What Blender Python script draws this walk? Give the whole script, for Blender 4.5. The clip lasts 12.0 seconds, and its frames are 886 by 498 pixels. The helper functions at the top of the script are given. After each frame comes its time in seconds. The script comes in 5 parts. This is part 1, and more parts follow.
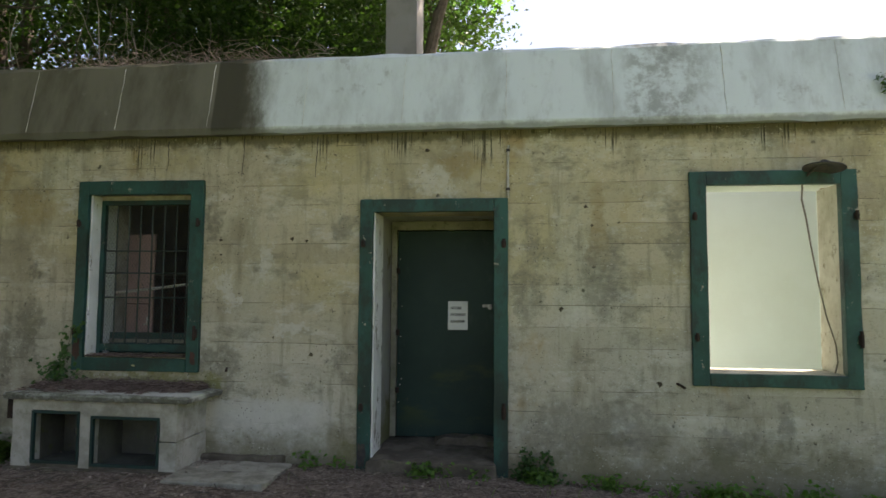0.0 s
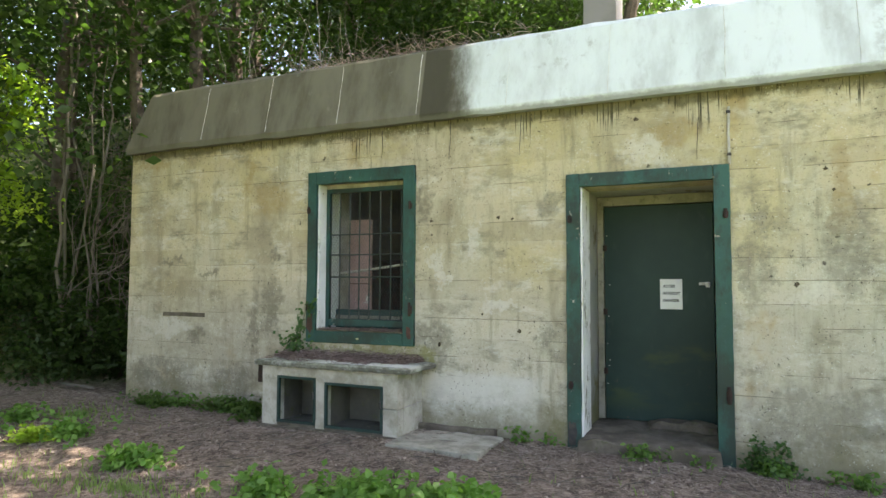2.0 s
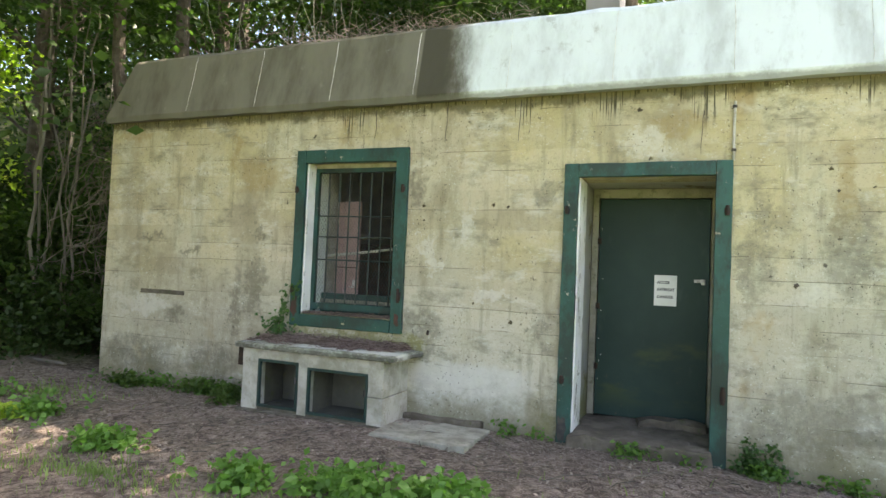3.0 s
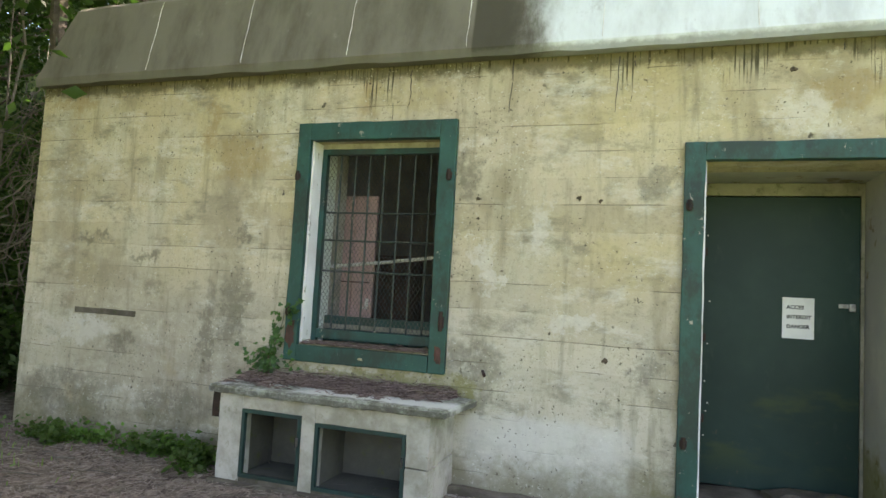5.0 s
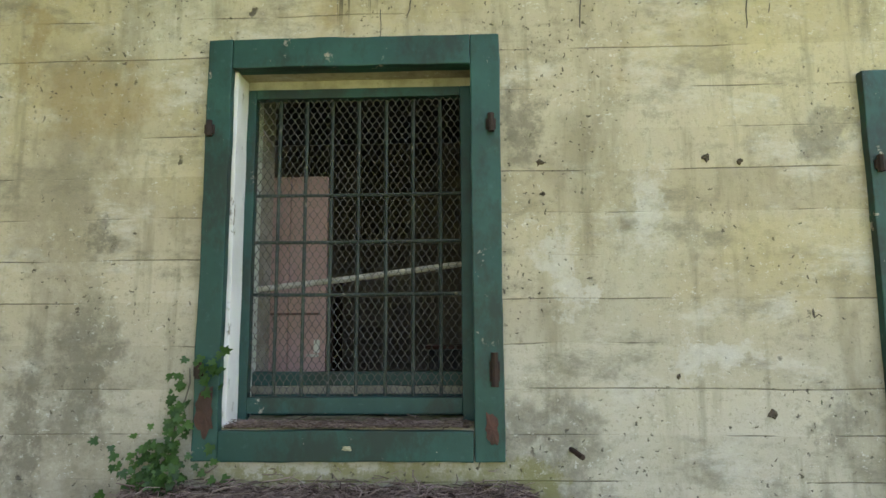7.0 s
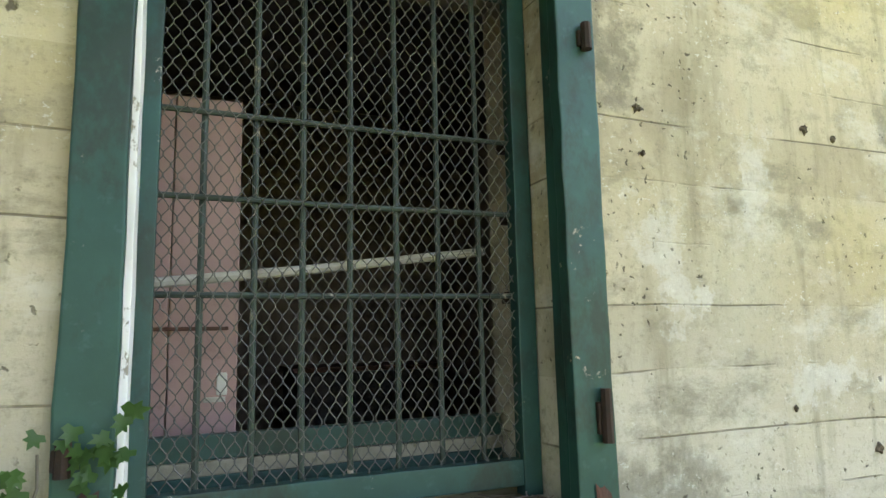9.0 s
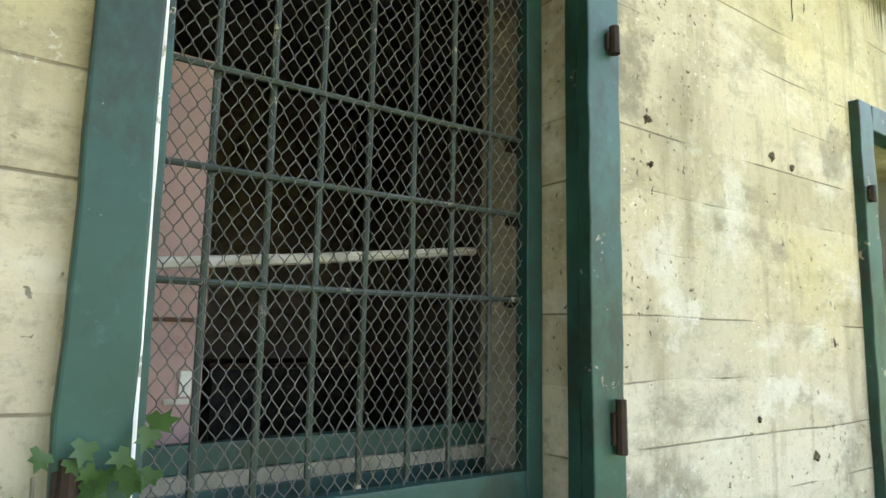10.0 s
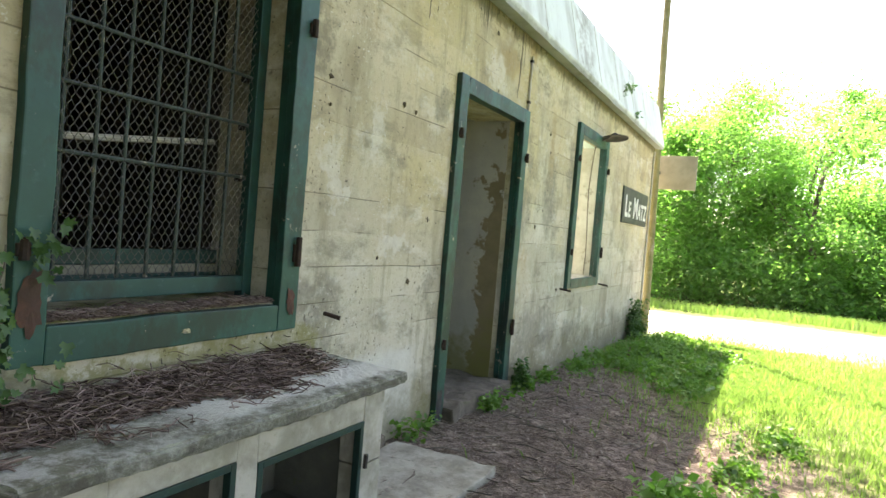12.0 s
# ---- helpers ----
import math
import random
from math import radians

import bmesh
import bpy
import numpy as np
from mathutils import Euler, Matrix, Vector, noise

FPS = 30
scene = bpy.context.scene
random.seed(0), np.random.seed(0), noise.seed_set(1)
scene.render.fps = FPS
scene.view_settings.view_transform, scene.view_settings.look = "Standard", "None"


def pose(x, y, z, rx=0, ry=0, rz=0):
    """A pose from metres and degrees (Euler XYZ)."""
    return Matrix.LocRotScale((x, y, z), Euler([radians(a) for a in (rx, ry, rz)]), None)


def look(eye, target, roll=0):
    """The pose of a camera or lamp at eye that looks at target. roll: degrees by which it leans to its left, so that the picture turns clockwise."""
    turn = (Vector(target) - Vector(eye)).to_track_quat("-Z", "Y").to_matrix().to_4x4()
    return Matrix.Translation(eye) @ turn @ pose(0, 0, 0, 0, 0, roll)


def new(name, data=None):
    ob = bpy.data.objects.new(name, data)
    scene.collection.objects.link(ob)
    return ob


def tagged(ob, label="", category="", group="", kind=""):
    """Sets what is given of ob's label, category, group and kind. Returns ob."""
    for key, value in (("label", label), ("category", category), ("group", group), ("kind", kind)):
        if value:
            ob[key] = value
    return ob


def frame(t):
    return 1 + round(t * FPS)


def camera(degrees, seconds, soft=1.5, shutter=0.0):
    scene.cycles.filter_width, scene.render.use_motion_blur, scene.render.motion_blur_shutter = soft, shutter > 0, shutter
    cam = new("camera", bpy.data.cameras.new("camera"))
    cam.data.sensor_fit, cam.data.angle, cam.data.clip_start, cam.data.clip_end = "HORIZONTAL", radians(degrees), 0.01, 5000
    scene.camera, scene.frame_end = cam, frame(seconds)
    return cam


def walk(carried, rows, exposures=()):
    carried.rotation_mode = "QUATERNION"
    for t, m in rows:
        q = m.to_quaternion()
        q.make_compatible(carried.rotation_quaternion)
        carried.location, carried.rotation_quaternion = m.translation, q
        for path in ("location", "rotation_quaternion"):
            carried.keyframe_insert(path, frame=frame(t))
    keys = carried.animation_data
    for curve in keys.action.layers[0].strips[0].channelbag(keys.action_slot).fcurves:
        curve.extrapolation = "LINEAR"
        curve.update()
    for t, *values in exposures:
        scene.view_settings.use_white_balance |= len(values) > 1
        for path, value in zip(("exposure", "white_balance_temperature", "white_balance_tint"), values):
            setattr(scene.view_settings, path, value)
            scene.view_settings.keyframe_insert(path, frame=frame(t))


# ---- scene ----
cam = camera(69.5, 12.0, shutter=0.1)
PATH = [
    (0, (-0.006, -0.004, 1.756), (-0.257, 1.975, 1.897), 0.4),
    (0.5, (-0.084, 0.013, 1.701), (-0.575, 1.948, 1.831), -0.4),
    (1, (-0.148, 0.012, 1.665), (-0.838, 1.885, 1.787), -0.4),
    (1.5, (-0.18, 0.003, 1.634), (-0.984, 1.831, 1.754), 0.1),
    (2, (-0.176, -0.002, 1.612), (-0.99, 1.822, 1.726), 0.2),
    (2.5, (-0.183, 0.017, 1.613), (-0.988, 1.846, 1.709), 0.8),
    (2.7, (-0.228, 0.046, 1.625), (-1.013, 1.884, 1.698), 1.7),
    (4.3, (-1.116, 0.908, 1.539), (-1.826, 2.774, 1.657), 3.4),
    (4.5, (-1.257, 1.083, 1.542), (-1.966, 2.949, 1.649), 4.2),
    (5, (-1.693, 1.435, 1.562), (-2.323, 3.328, 1.704), 3.2),
    (5.5, (-2.088, 1.872, 1.545), (-2.645, 3.788, 1.693), 3.9),
    (6, (-2.548, 2.174, 1.539), (-2.908, 4.12, 1.828), 2.5),
    (6.5, (-2.903, 2.567, 1.476), (-3.256, 4.52, 1.727), 1.4),
    (6.7, (-3.035, 2.78, 1.504), (-3.281, 4.749, 1.761), 0.5),
    (8.3, (-3.866, 4.03, 1.539), (-3.543, 5.984, 1.818), -0.6),
    (8.5, (-3.956, 4.132, 1.55), (-3.496, 6.062, 1.807), -1.2),
    (9, (-4.182, 4.335, 1.584), (-3.42, 6.163, 1.858), -1.3),
    (9.5, (-4.31, 4.588, 1.562), (-3.346, 6.309, 1.892), -2.5),
    (10, (-4.487, 4.638, 1.604), (-3.356, 6.266, 1.865), 1.0),
    (10.5, (-4.74, 4.539, 1.585), (-3.253, 5.867, 1.74), 4.4),
    (11, (-4.959, 4.263, 1.548), (-3.34, 5.438, 1.562), 4.2),
    (11.5, (-5.229, 3.989, 1.521), (-3.537, 5.054, 1.463), 5.0),
    (12, (-5.508, 3.752, 1.536), (-3.736, 4.677, 1.474), 4.8),
]
EXPOSURES = [(t, e, 7450, 20) for t, e in ((0.0, 1.55), (0.5, 2.0), (1.0, 2.25), (1.5, 2.65), (2.5, 2.95), (5.0, 3.0), (6.5, 2.95), (8.5, 3.3), (9.0, 3.45), (9.5, 3.72), (10.5, 3.8), (11.0, 3.55), (11.5, 3.32), (12.0, 2.9))]
walk(cam, [(t, look(eye, target, roll)) for t, eye, target, roll in PATH], EXPOSURES)

# ---- light ----
SUN_TO = Vector((0.5, 0.425, 1.0)).normalized()
world = bpy.data.worlds.new("world")
scene.world = world
world.use_nodes = True
wn = world.node_tree
sky = wn.nodes.new("ShaderNodeTexSky")
sky.sky_type = 'NISHITA'
sky.sun_disc = False
sky.sun_elevation = math.asin(SUN_TO.z)
sky.sun_rotation = math.atan2(SUN_TO.x, SUN_TO.y)
sky.dust_density = 2.5
wn.nodes["Background"].inputs["Strength"].default_value = 0.10
wn.links.new(sky.outputs[0], wn.nodes["Background"].inputs["Color"])
sun = new("sun", bpy.data.lights.new("sun", 'SUN'))
sun.data.energy, sun.data.angle, sun.data.color = 5.0, radians(0.6), (1.0, 0.95, 0.86)
sun.matrix_world = look((8, 8, 20), Vector((8, 8, 20)) - SUN_TO)


# ---- node helpers ----
class Mat:
    """A node material with short calls for the nodes used here."""

    def __init__(self, name):
        self.m = bpy.data.materials.new(name)
        self.m.use_nodes = True
        self.t = self.m.node_tree
        self.b = self.t.nodes["Principled BSDF"]
        self.pos = self.t.nodes.new("ShaderNodeNewGeometry").outputs["Position"]

    def put(self, socket, v):
        if isinstance(v, bpy.types.NodeSocket):
            self.t.links.new(v, socket)
        elif isinstance(v, tuple) and len(v) == 3 and socket.type == 'RGBA':
            socket.default_value = (*v, 1)
        else:
            socket.default_value = v

    def scale(self, x, y, z, src=None):
        n = self.t.nodes.new("ShaderNodeVectorMath")
        n.operation = 'MULTIPLY'
        self.put(n.inputs[0], src or self.pos)
        n.inputs[1].default_value = (x, y, z)
        return n.outputs[0]

    def noise(self, s, detail=4, rough=0.6, vec=None):
        n = self.t.nodes.new("ShaderNodeTexNoise")
        self.put(n.inputs["Vector"], vec or self.pos)
        n.inputs["Scale"].default_value = s
        n.inputs["Detail"].default_value = detail
        n.inputs["Roughness"].default_value = rough
        return n.outputs["Fac"]

    def voronoi(self, s, vec=None, out="Distance"):
        n = self.t.nodes.new("ShaderNodeTexVoronoi")
        self.put(n.inputs["Vector"], vec or self.pos)
        n.inputs["Scale"].default_value = s
        return n.outputs[out]

    def step(self, v, a, b, lo=0.0, hi=1.0):
        n = self.t.nodes.new("ShaderNodeMapRange")
        n.interpolation_type = 'SMOOTHSTEP'
        for k, x in zip(range(5), (v, a, b, lo, hi)):
            self.put(n.inputs[k], x)
        return n.outputs[0]

    def math(self, op, a, b=0.0):
        n = self.t.nodes.new("ShaderNodeMath")
        n.operation = op
        self.put(n.inputs[0], a)
        self.put(n.inputs[1], b)
        return n.outputs[0]

    def mix(self, f, a, b, mode='MIX'):
        n = self.t.nodes.new("ShaderNodeMix")
        n.data_type = 'RGBA'
        n.blend_type = mode
        self.put(n.inputs[0], f)
        self.put(n.inputs[6], a)
        self.put(n.inputs[7], b)
        return n.outputs[2]

    def xyz(self):
        n = self.t.nodes.new("ShaderNodeSeparateXYZ")
        self.put(n.inputs[0], self.pos)
        return n.outputs[0], n.outputs[1], n.outputs[2]

    def join(self, x, y, z):
        n = self.t.nodes.new("ShaderNodeCombineXYZ")
        for k, v in enumerate((x, y, z)):
            self.put(n.inputs[k], v)
        return n.outputs[0]

    def island(self):
        return self.t.nodes.new("ShaderNodeNewGeometry").outputs["Random Per Island"]

    def done(self, color, rough=0.8, bump=None, strength=0.3, dist=0.01, metal=0.0, spec=0.3):
        self.put(self.b.inputs["Base Color"], color)
        self.put(self.b.inputs["Roughness"], rough)
        self.b.inputs["Metallic"].default_value = metal
        self.b.inputs["Specular IOR Level"].default_value = spec
        if bump is not None:
            n = self.t.nodes.new("ShaderNodeBump")
            n.inputs["Strength"].default_value = strength
            n.inputs["Distance"].default_value = dist
            self.put(n.inputs["Height"], bump)
            self.t.links.new(n.outputs[0], self.b.inputs["Normal"])
        return self.m


# ---- materials ----
# stains on the front wall: tint, amount, and spots of (x, z, half width, half height)
STAINS = [
    ((0.27, 0.235, 0.165), 0.50, [(-5.55, 0.95, 1.10, 0.50), (-6.40, 1.50, 0.60, 0.40), (-5.05, 2.00, 0.22, 0.60), (-6.80, 2.40, 0.22, 0.70)]),
    ((0.33, 0.245, 0.115), 0.62, [(-4.92, 2.60, 0.34, 0.20), (-5.26, 2.85, 0.06, 0.30), (0.66, 2.35, 0.10, 0.42), (-0.55, 2.95, 0.30, 0.12), (-6.75, 3.12, 0.30, 0.08)]),
    ((0.15, 0.14, 0.105), 0.66, [(-6.40, 1.90, 0.22, 0.05), (-5.80, 1.73, 0.20, 0.05), (-6.02, 1.00, 0.16, 0.12), (-6.60, 0.52, 0.60, 0.24), (-5.40, 0.50, 0.42, 0.22),
                                 (-4.90, 1.36, 0.16, 0.36), (-5.14, 1.16, 0.09, 0.42), (-4.87, 1.96, 0.07, 0.09), (-2.92, 1.06, 0.26, 0.20), (-3.01, 2.42, 0.09, 0.22), (-2.86, 0.86, 0.16, 0.12)]),
    ((0.17, 0.16, 0.125), 0.58, [(0.06, 2.15, 0.10, 0.24), (0.02, 1.72, 0.12, 0.30), (0.30, 0.52, 0.40, 0.36), (1.31, 2.25, 0.11, 0.30), (2.19, 0.64, 0.10, 0.26),
                                 (0.86, 0.60, 0.44, 0.24), (-1.68, 2.36, 0.13, 0.13), (1.78, 0.50, 0.30, 0.14), (-1.72, 1.16, 0.12, 0.10), (0.70, 1.90, 0.20, 0.40)]),
    ((0.60, 0.59, 0.53), 0.60, [(-6.44, 1.10, 0.30, 0.13), (-2.85, 1.87, 0.15, 0.11), (-2.76, 1.70, 0.07, 0.16), (-2.46, 2.03, 0.09, 0.19), (-0.80, 2.82, 0.20, 0.16), (-2.30, 0.62, 0.50, 0.16), (-2.20, 1.42, 0.18, 0.07)]),
    ((0.22, 0.21, 0.075), 0.75, [(-3.70, 0.92, 0.75, 0.07), (-3.30, 0.93, 0.34, 0.07), (-2.95, 0.90, 0.14, 0.10), (-4.05, 0.93, 0.30, 0.05), (-4.75, 0.62, 0.10, 0.22), (-1.62, 0.30, 0.12, 0.12)]),
    ((0.50, 0.42, 0.21), 0.32, [(-1.84, 1.84, 0.26, 0.20), (-3.60, 3.02, 0.50, 0.12), (-0.20, 2.86, 0.30, 0.18), (-2.20, 2.80, 0.40, 0.14)]),
]


def mat_wall():
    m = Mat("board_marked_concrete")
    x, y, z = m.xyz()
    warp = m.noise(3.0, 5, 0.65)
    c = m.mix(m.step(m.noise(0.6, 5, 0.6), 0.40, 0.66), (0.47, 0.412, 0.295), (0.485, 0.42, 0.25))
    c = m.mix(m.step(m.noise(1.5, 7, 0.7, m.scale(1.0, 1, 0.55)), 0.46, 0.70), c, (0.50, 0.475, 0.36))
    # the washed-out, greyer lower courses
    grey = m.step(m.math('ADD', z, m.math('MULTIPLY', m.noise(0.9, 6, 0.65), 1.6)), 2.75, 1.9)
    c = m.mix(m.math('MULTIPLY', grey, 0.6), c, (0.475, 0.455, 0.385))
    # tone of the single boards
    zz = m.math('ADD', z, m.math('MULTIPLY', m.noise(0.8, 3, 0.6), 0.05))
    rowv = m.math('DIVIDE', zz, 0.187)
    tone = m.noise(1.0, 1, 0.5, m.join(m.math('MULTIPLY', x, 0.35), 0.0, m.math('MULTIPLY', m.math('FLOOR', rowv), 3.7)))
    c = m.mix(0.5, c, m.mix(m.step(tone, 0.3, 0.7), (0.32, 0.32, 0.32), (0.70, 0.70, 0.70)), 'SOFT_LIGHT')
    near = m.math('ABSOLUTE', m.math('SUBTRACT', m.math('FRACT', rowv), 0.5))
    line = m.math('MULTIPLY', m.step(near, 0.478, 0.492), m.step(m.noise(1.3, 5, 0.65, m.scale(1, 1, 5)), 0.48, 0.58))
    # weathering: broad runs, blotches, fine grime
    run = m.noise(1.9, 7, 0.68, m.scale(1.7, 1, 0.4))
    c = m.mix(m.math('MULTIPLY', m.step(run, 0.50, 0.68), 0.55), c, (0.25, 0.22, 0.145))
    broad = m.noise(0.95, 7, 0.66, m.scale(1.3, 1, 1.0))
    c = m.mix(m.math('MULTIPLY', m.step(broad, 0.52, 0.66), 0.5), c, (0.23, 0.195, 0.125))
    thin = m.noise(9.0, 5, 0.6, m.scale(1.6, 1, 0.16))
    c = m.mix(m.math('MULTIPLY', m.step(thin, 0.54, 0.74), 0.5), c, (0.20, 0.18, 0.12))
    blot = m.noise(2.6, 10, 0.78, m.scale(0.75, 1, 1.5))
    c = m.mix(m.math('MULTIPLY', m.step(blot, 0.50, 0.66), 0.7), c, (0.20, 0.185, 0.135))
    grime = m.noise(16.0, 7, 0.75)
    c = m.mix(m.math('MULTIPLY', m.step(grime, 0.52, 0.68), 0.42), c, (0.21, 0.19, 0.135))
    fine = m.noise(48.0, 5, 0.75)
    c = m.mix(m.math('MULTIPLY', m.step(fine, 0.54, 0.70), 0.45), c, (0.17, 0.155, 0.11))
    pale = m.step(m.noise(2.7, 7, 0.7, m.scale(0.75, 1, 1.5)), 0.52, 0.70)
    c = m.mix(m.math('MULTIPLY', pale, 0.65), c, (0.63, 0.615, 0.54))
    rusty = m.step(m.noise(1.1, 5, 0.65, m.scale(1.2, 1, 0.8)), 0.60, 0.72)
    c = m.mix(m.math('MULTIPLY', rusty, 0.55), c, (0.37, 0.25, 0.10))
    c = m.mix(m.math('MULTIPLY', line, 0.75), c, (0.12, 0.10, 0.07))
    # lime-washed patch low down beside the bench
    px = m.math('MULTIPLY', m.step(x, -3.05, -2.85), m.step(x, -1.7, -1.95))
    pz = m.math('MULTIPLY', m.step(m.math('ADD', z, m.math('MULTIPLY', blot, 0.2)), 0.88, 0.82), px)
    c = m.mix(m.math('MULTIPLY', pz, 0.6), c, (0.55, 0.54, 0.49))
    # single stains, each with a ragged outline of its own
    wx = m.math('ADD', x, m.math('MULTIPLY', m.math('SUBTRACT', m.noise(4.5, 6, 0.72), 0.5), 0.55))
    wz = m.math('ADD', z, m.math('MULTIPLY', m.math('SUBTRACT', m.noise(5.5, 6, 0.72), 0.5), 0.55))
    for tint, amount, spots in STAINS:
        mask = None
        for cx, cz, rx, rz in spots:
            u = m.math('DIVIDE', m.math('SUBTRACT', wx, cx), rx)
            v = m.math('DIVIDE', m.math('SUBTRACT', wz, cz), rz)
            one = m.step(m.math('ADD', m.math('MULTIPLY', u, u), m.math('MULTIPLY', v, v)), 1.3, 0.25)
            mask = one if mask is None else m.math('MAXIMUM', mask, one)
        c = m.mix(m.math('MULTIPLY', m.math('MULTIPLY', mask, amount), m.step(m.noise(13, 6, 0.75), 0.34, 0.56, 0.35, 1.0)), c, tint)
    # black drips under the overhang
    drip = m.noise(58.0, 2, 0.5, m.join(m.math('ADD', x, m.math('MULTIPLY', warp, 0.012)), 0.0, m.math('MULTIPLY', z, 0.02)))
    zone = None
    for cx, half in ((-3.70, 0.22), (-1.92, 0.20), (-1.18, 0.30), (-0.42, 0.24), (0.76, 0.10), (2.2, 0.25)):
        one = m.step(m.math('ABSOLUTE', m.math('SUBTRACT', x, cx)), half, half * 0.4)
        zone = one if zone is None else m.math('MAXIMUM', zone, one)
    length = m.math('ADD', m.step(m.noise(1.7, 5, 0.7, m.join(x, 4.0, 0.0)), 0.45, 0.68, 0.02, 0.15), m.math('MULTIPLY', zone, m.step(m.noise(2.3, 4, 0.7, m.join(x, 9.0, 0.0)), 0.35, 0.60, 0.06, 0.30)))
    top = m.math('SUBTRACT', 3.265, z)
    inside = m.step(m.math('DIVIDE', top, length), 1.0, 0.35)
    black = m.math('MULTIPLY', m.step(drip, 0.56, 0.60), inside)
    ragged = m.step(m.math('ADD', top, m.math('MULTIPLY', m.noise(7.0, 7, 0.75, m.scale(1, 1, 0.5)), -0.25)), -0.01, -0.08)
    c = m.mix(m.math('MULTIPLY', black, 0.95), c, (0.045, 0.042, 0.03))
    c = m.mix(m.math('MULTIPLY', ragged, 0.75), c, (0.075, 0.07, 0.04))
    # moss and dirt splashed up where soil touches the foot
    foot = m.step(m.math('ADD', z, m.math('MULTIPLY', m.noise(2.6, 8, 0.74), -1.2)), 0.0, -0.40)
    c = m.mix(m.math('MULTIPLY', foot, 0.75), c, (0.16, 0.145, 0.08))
    # pits of two sizes, ragged in outline
    wv = m.join(m.math('ADD', x, m.math('MULTIPLY', m.noise(22, 3, 0.6), 0.06)), y, m.math('ADD', z, m.math('MULTIPLY', m.noise(19, 3, 0.6), 0.09)))
    p1 = m.math('MULTIPLY', m.step(m.voronoi(30.0, wv), 0.20, 0.10), m.step(m.noise(2.0, 5, 0.7), 0.43, 0.56))
    p2 = m.math('MULTIPLY', m.step(m.voronoi(6.0, wv), 0.11, 0.055), m.step(m.noise(3.7, 2, 0.5), 0.50, 0.60))
    pit = m.math('MAXIMUM', p1, p2)
    fleck = m.math('MULTIPLY', m.step(m.noise(38, 4, 0.7, m.scale(1, 1, 1.3)), 0.60, 0.68), m.step(m.noise(2.4, 4, 0.6), 0.40, 0.60))
    c = m.mix(m.math('MULTIPLY', fleck, 0.6), c, (0.68, 0.67, 0.60))
    c = m.mix(m.math('MULTIPLY', pit, 0.85), c, (0.07, 0.06, 0.045))
    h = m.math('SUBTRACT', m.math('MULTIPLY', m.noise(45, 6, 0.75), 0.5), m.math('ADD', pit, line))
    h = m.math('ADD', h, m.math('MULTIPLY', blot, 0.9))
    return m.done(c, 0.9, h, 0.6, 0.008, spec=0.2)


def mat_fascia():
    m = Mat("fascia_concrete")
    x, y, z = m.xyz()
    n = m.noise(1.6, 6, 0.65, m.scale(1.5, 1, 0.5))
    white = m.mix(m.step(n, 0.42, 0.70), (0.63, 0.69, 0.705), (0.46, 0.50, 0.505))
    white = m.mix(m.math('MULTIPLY', m.step(m.noise(5.0, 7, 0.7, m.scale(1.3, 1, 0.55)), 0.52, 0.7), 0.35), white, (0.30, 0.31, 0.295))
    white = m.mix(m.math('MULTIPLY', m.step(m.noise(3.2, 6, 0.75), 0.58, 0.7), 0.45), white, (0.25, 0.25, 0.23))
    grey = m.mix(m.step(n, 0.4, 0.7), (0.165, 0.155, 0.12), (0.10, 0.093, 0.068))
    grey = m.mix(m.math('MULTIPLY', m.step(m.noise(4.5, 6, 0.7), 0.6, 0.75), 0.5), grey, (0.28, 0.27, 0.24))
    # unwashed, mossy end of the fascia
    xe = m.math('ADD', x, m.math('MULTIPLY', m.noise(2.6, 8, 0.75, m.scale(1, 1, 0.45)), 0.55))
    c = m.mix(m.step(xe, -2.40, -2.05), grey, white)
    dark = m.math('MULTIPLY', m.step(x, -2.99, -2.97), m.step(xe, -2.2, -2.45))
    c = m.mix(m.math('MULTIPLY', dark, 0.9), c, (0.06, 0.056, 0.04))
    st = m.math('MULTIPLY', m.math('MULTIPLY', m.step(x, 0.8, 1.0), m.step(x, 1.9, 1.3)), m.step(m.noise(4.0, 6, 0.75), 0.44, 0.6))
    c = m.mix(m.math('MULTIPLY', st, 0.6), c, (0.22, 0.22, 0.20))
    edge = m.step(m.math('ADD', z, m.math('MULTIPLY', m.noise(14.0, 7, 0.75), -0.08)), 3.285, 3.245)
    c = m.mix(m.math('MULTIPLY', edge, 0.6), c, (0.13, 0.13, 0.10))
    h = m.math('ADD', m.math('MULTIPLY', m.noise(45, 5, 0.7), 0.5), m.noise(6, 4, 0.6))
    return m.done(c, 0.9, h, 0.4, 0.006, spec=0.2)


def mat_plain(name, a, b, s=4.0, rough=0.85, bump=30.0, strength=0.3, dist=0.005, metal=0.0, spec=0.3, third=None):
    m = Mat(name)
    c = m.mix(m.step(m.noise(s, 6, 0.65), 0.38, 0.66), a, b)
    if third:
        c = m.mix(m.math('MULTIPLY', m.step(m.noise(s * 2.7, 6, 0.75), 0.55, 0.68), 0.8), c, third)
    return m.done(c, rough, m.noise(bump, 5, 0.7), strength, dist, metal, spec)


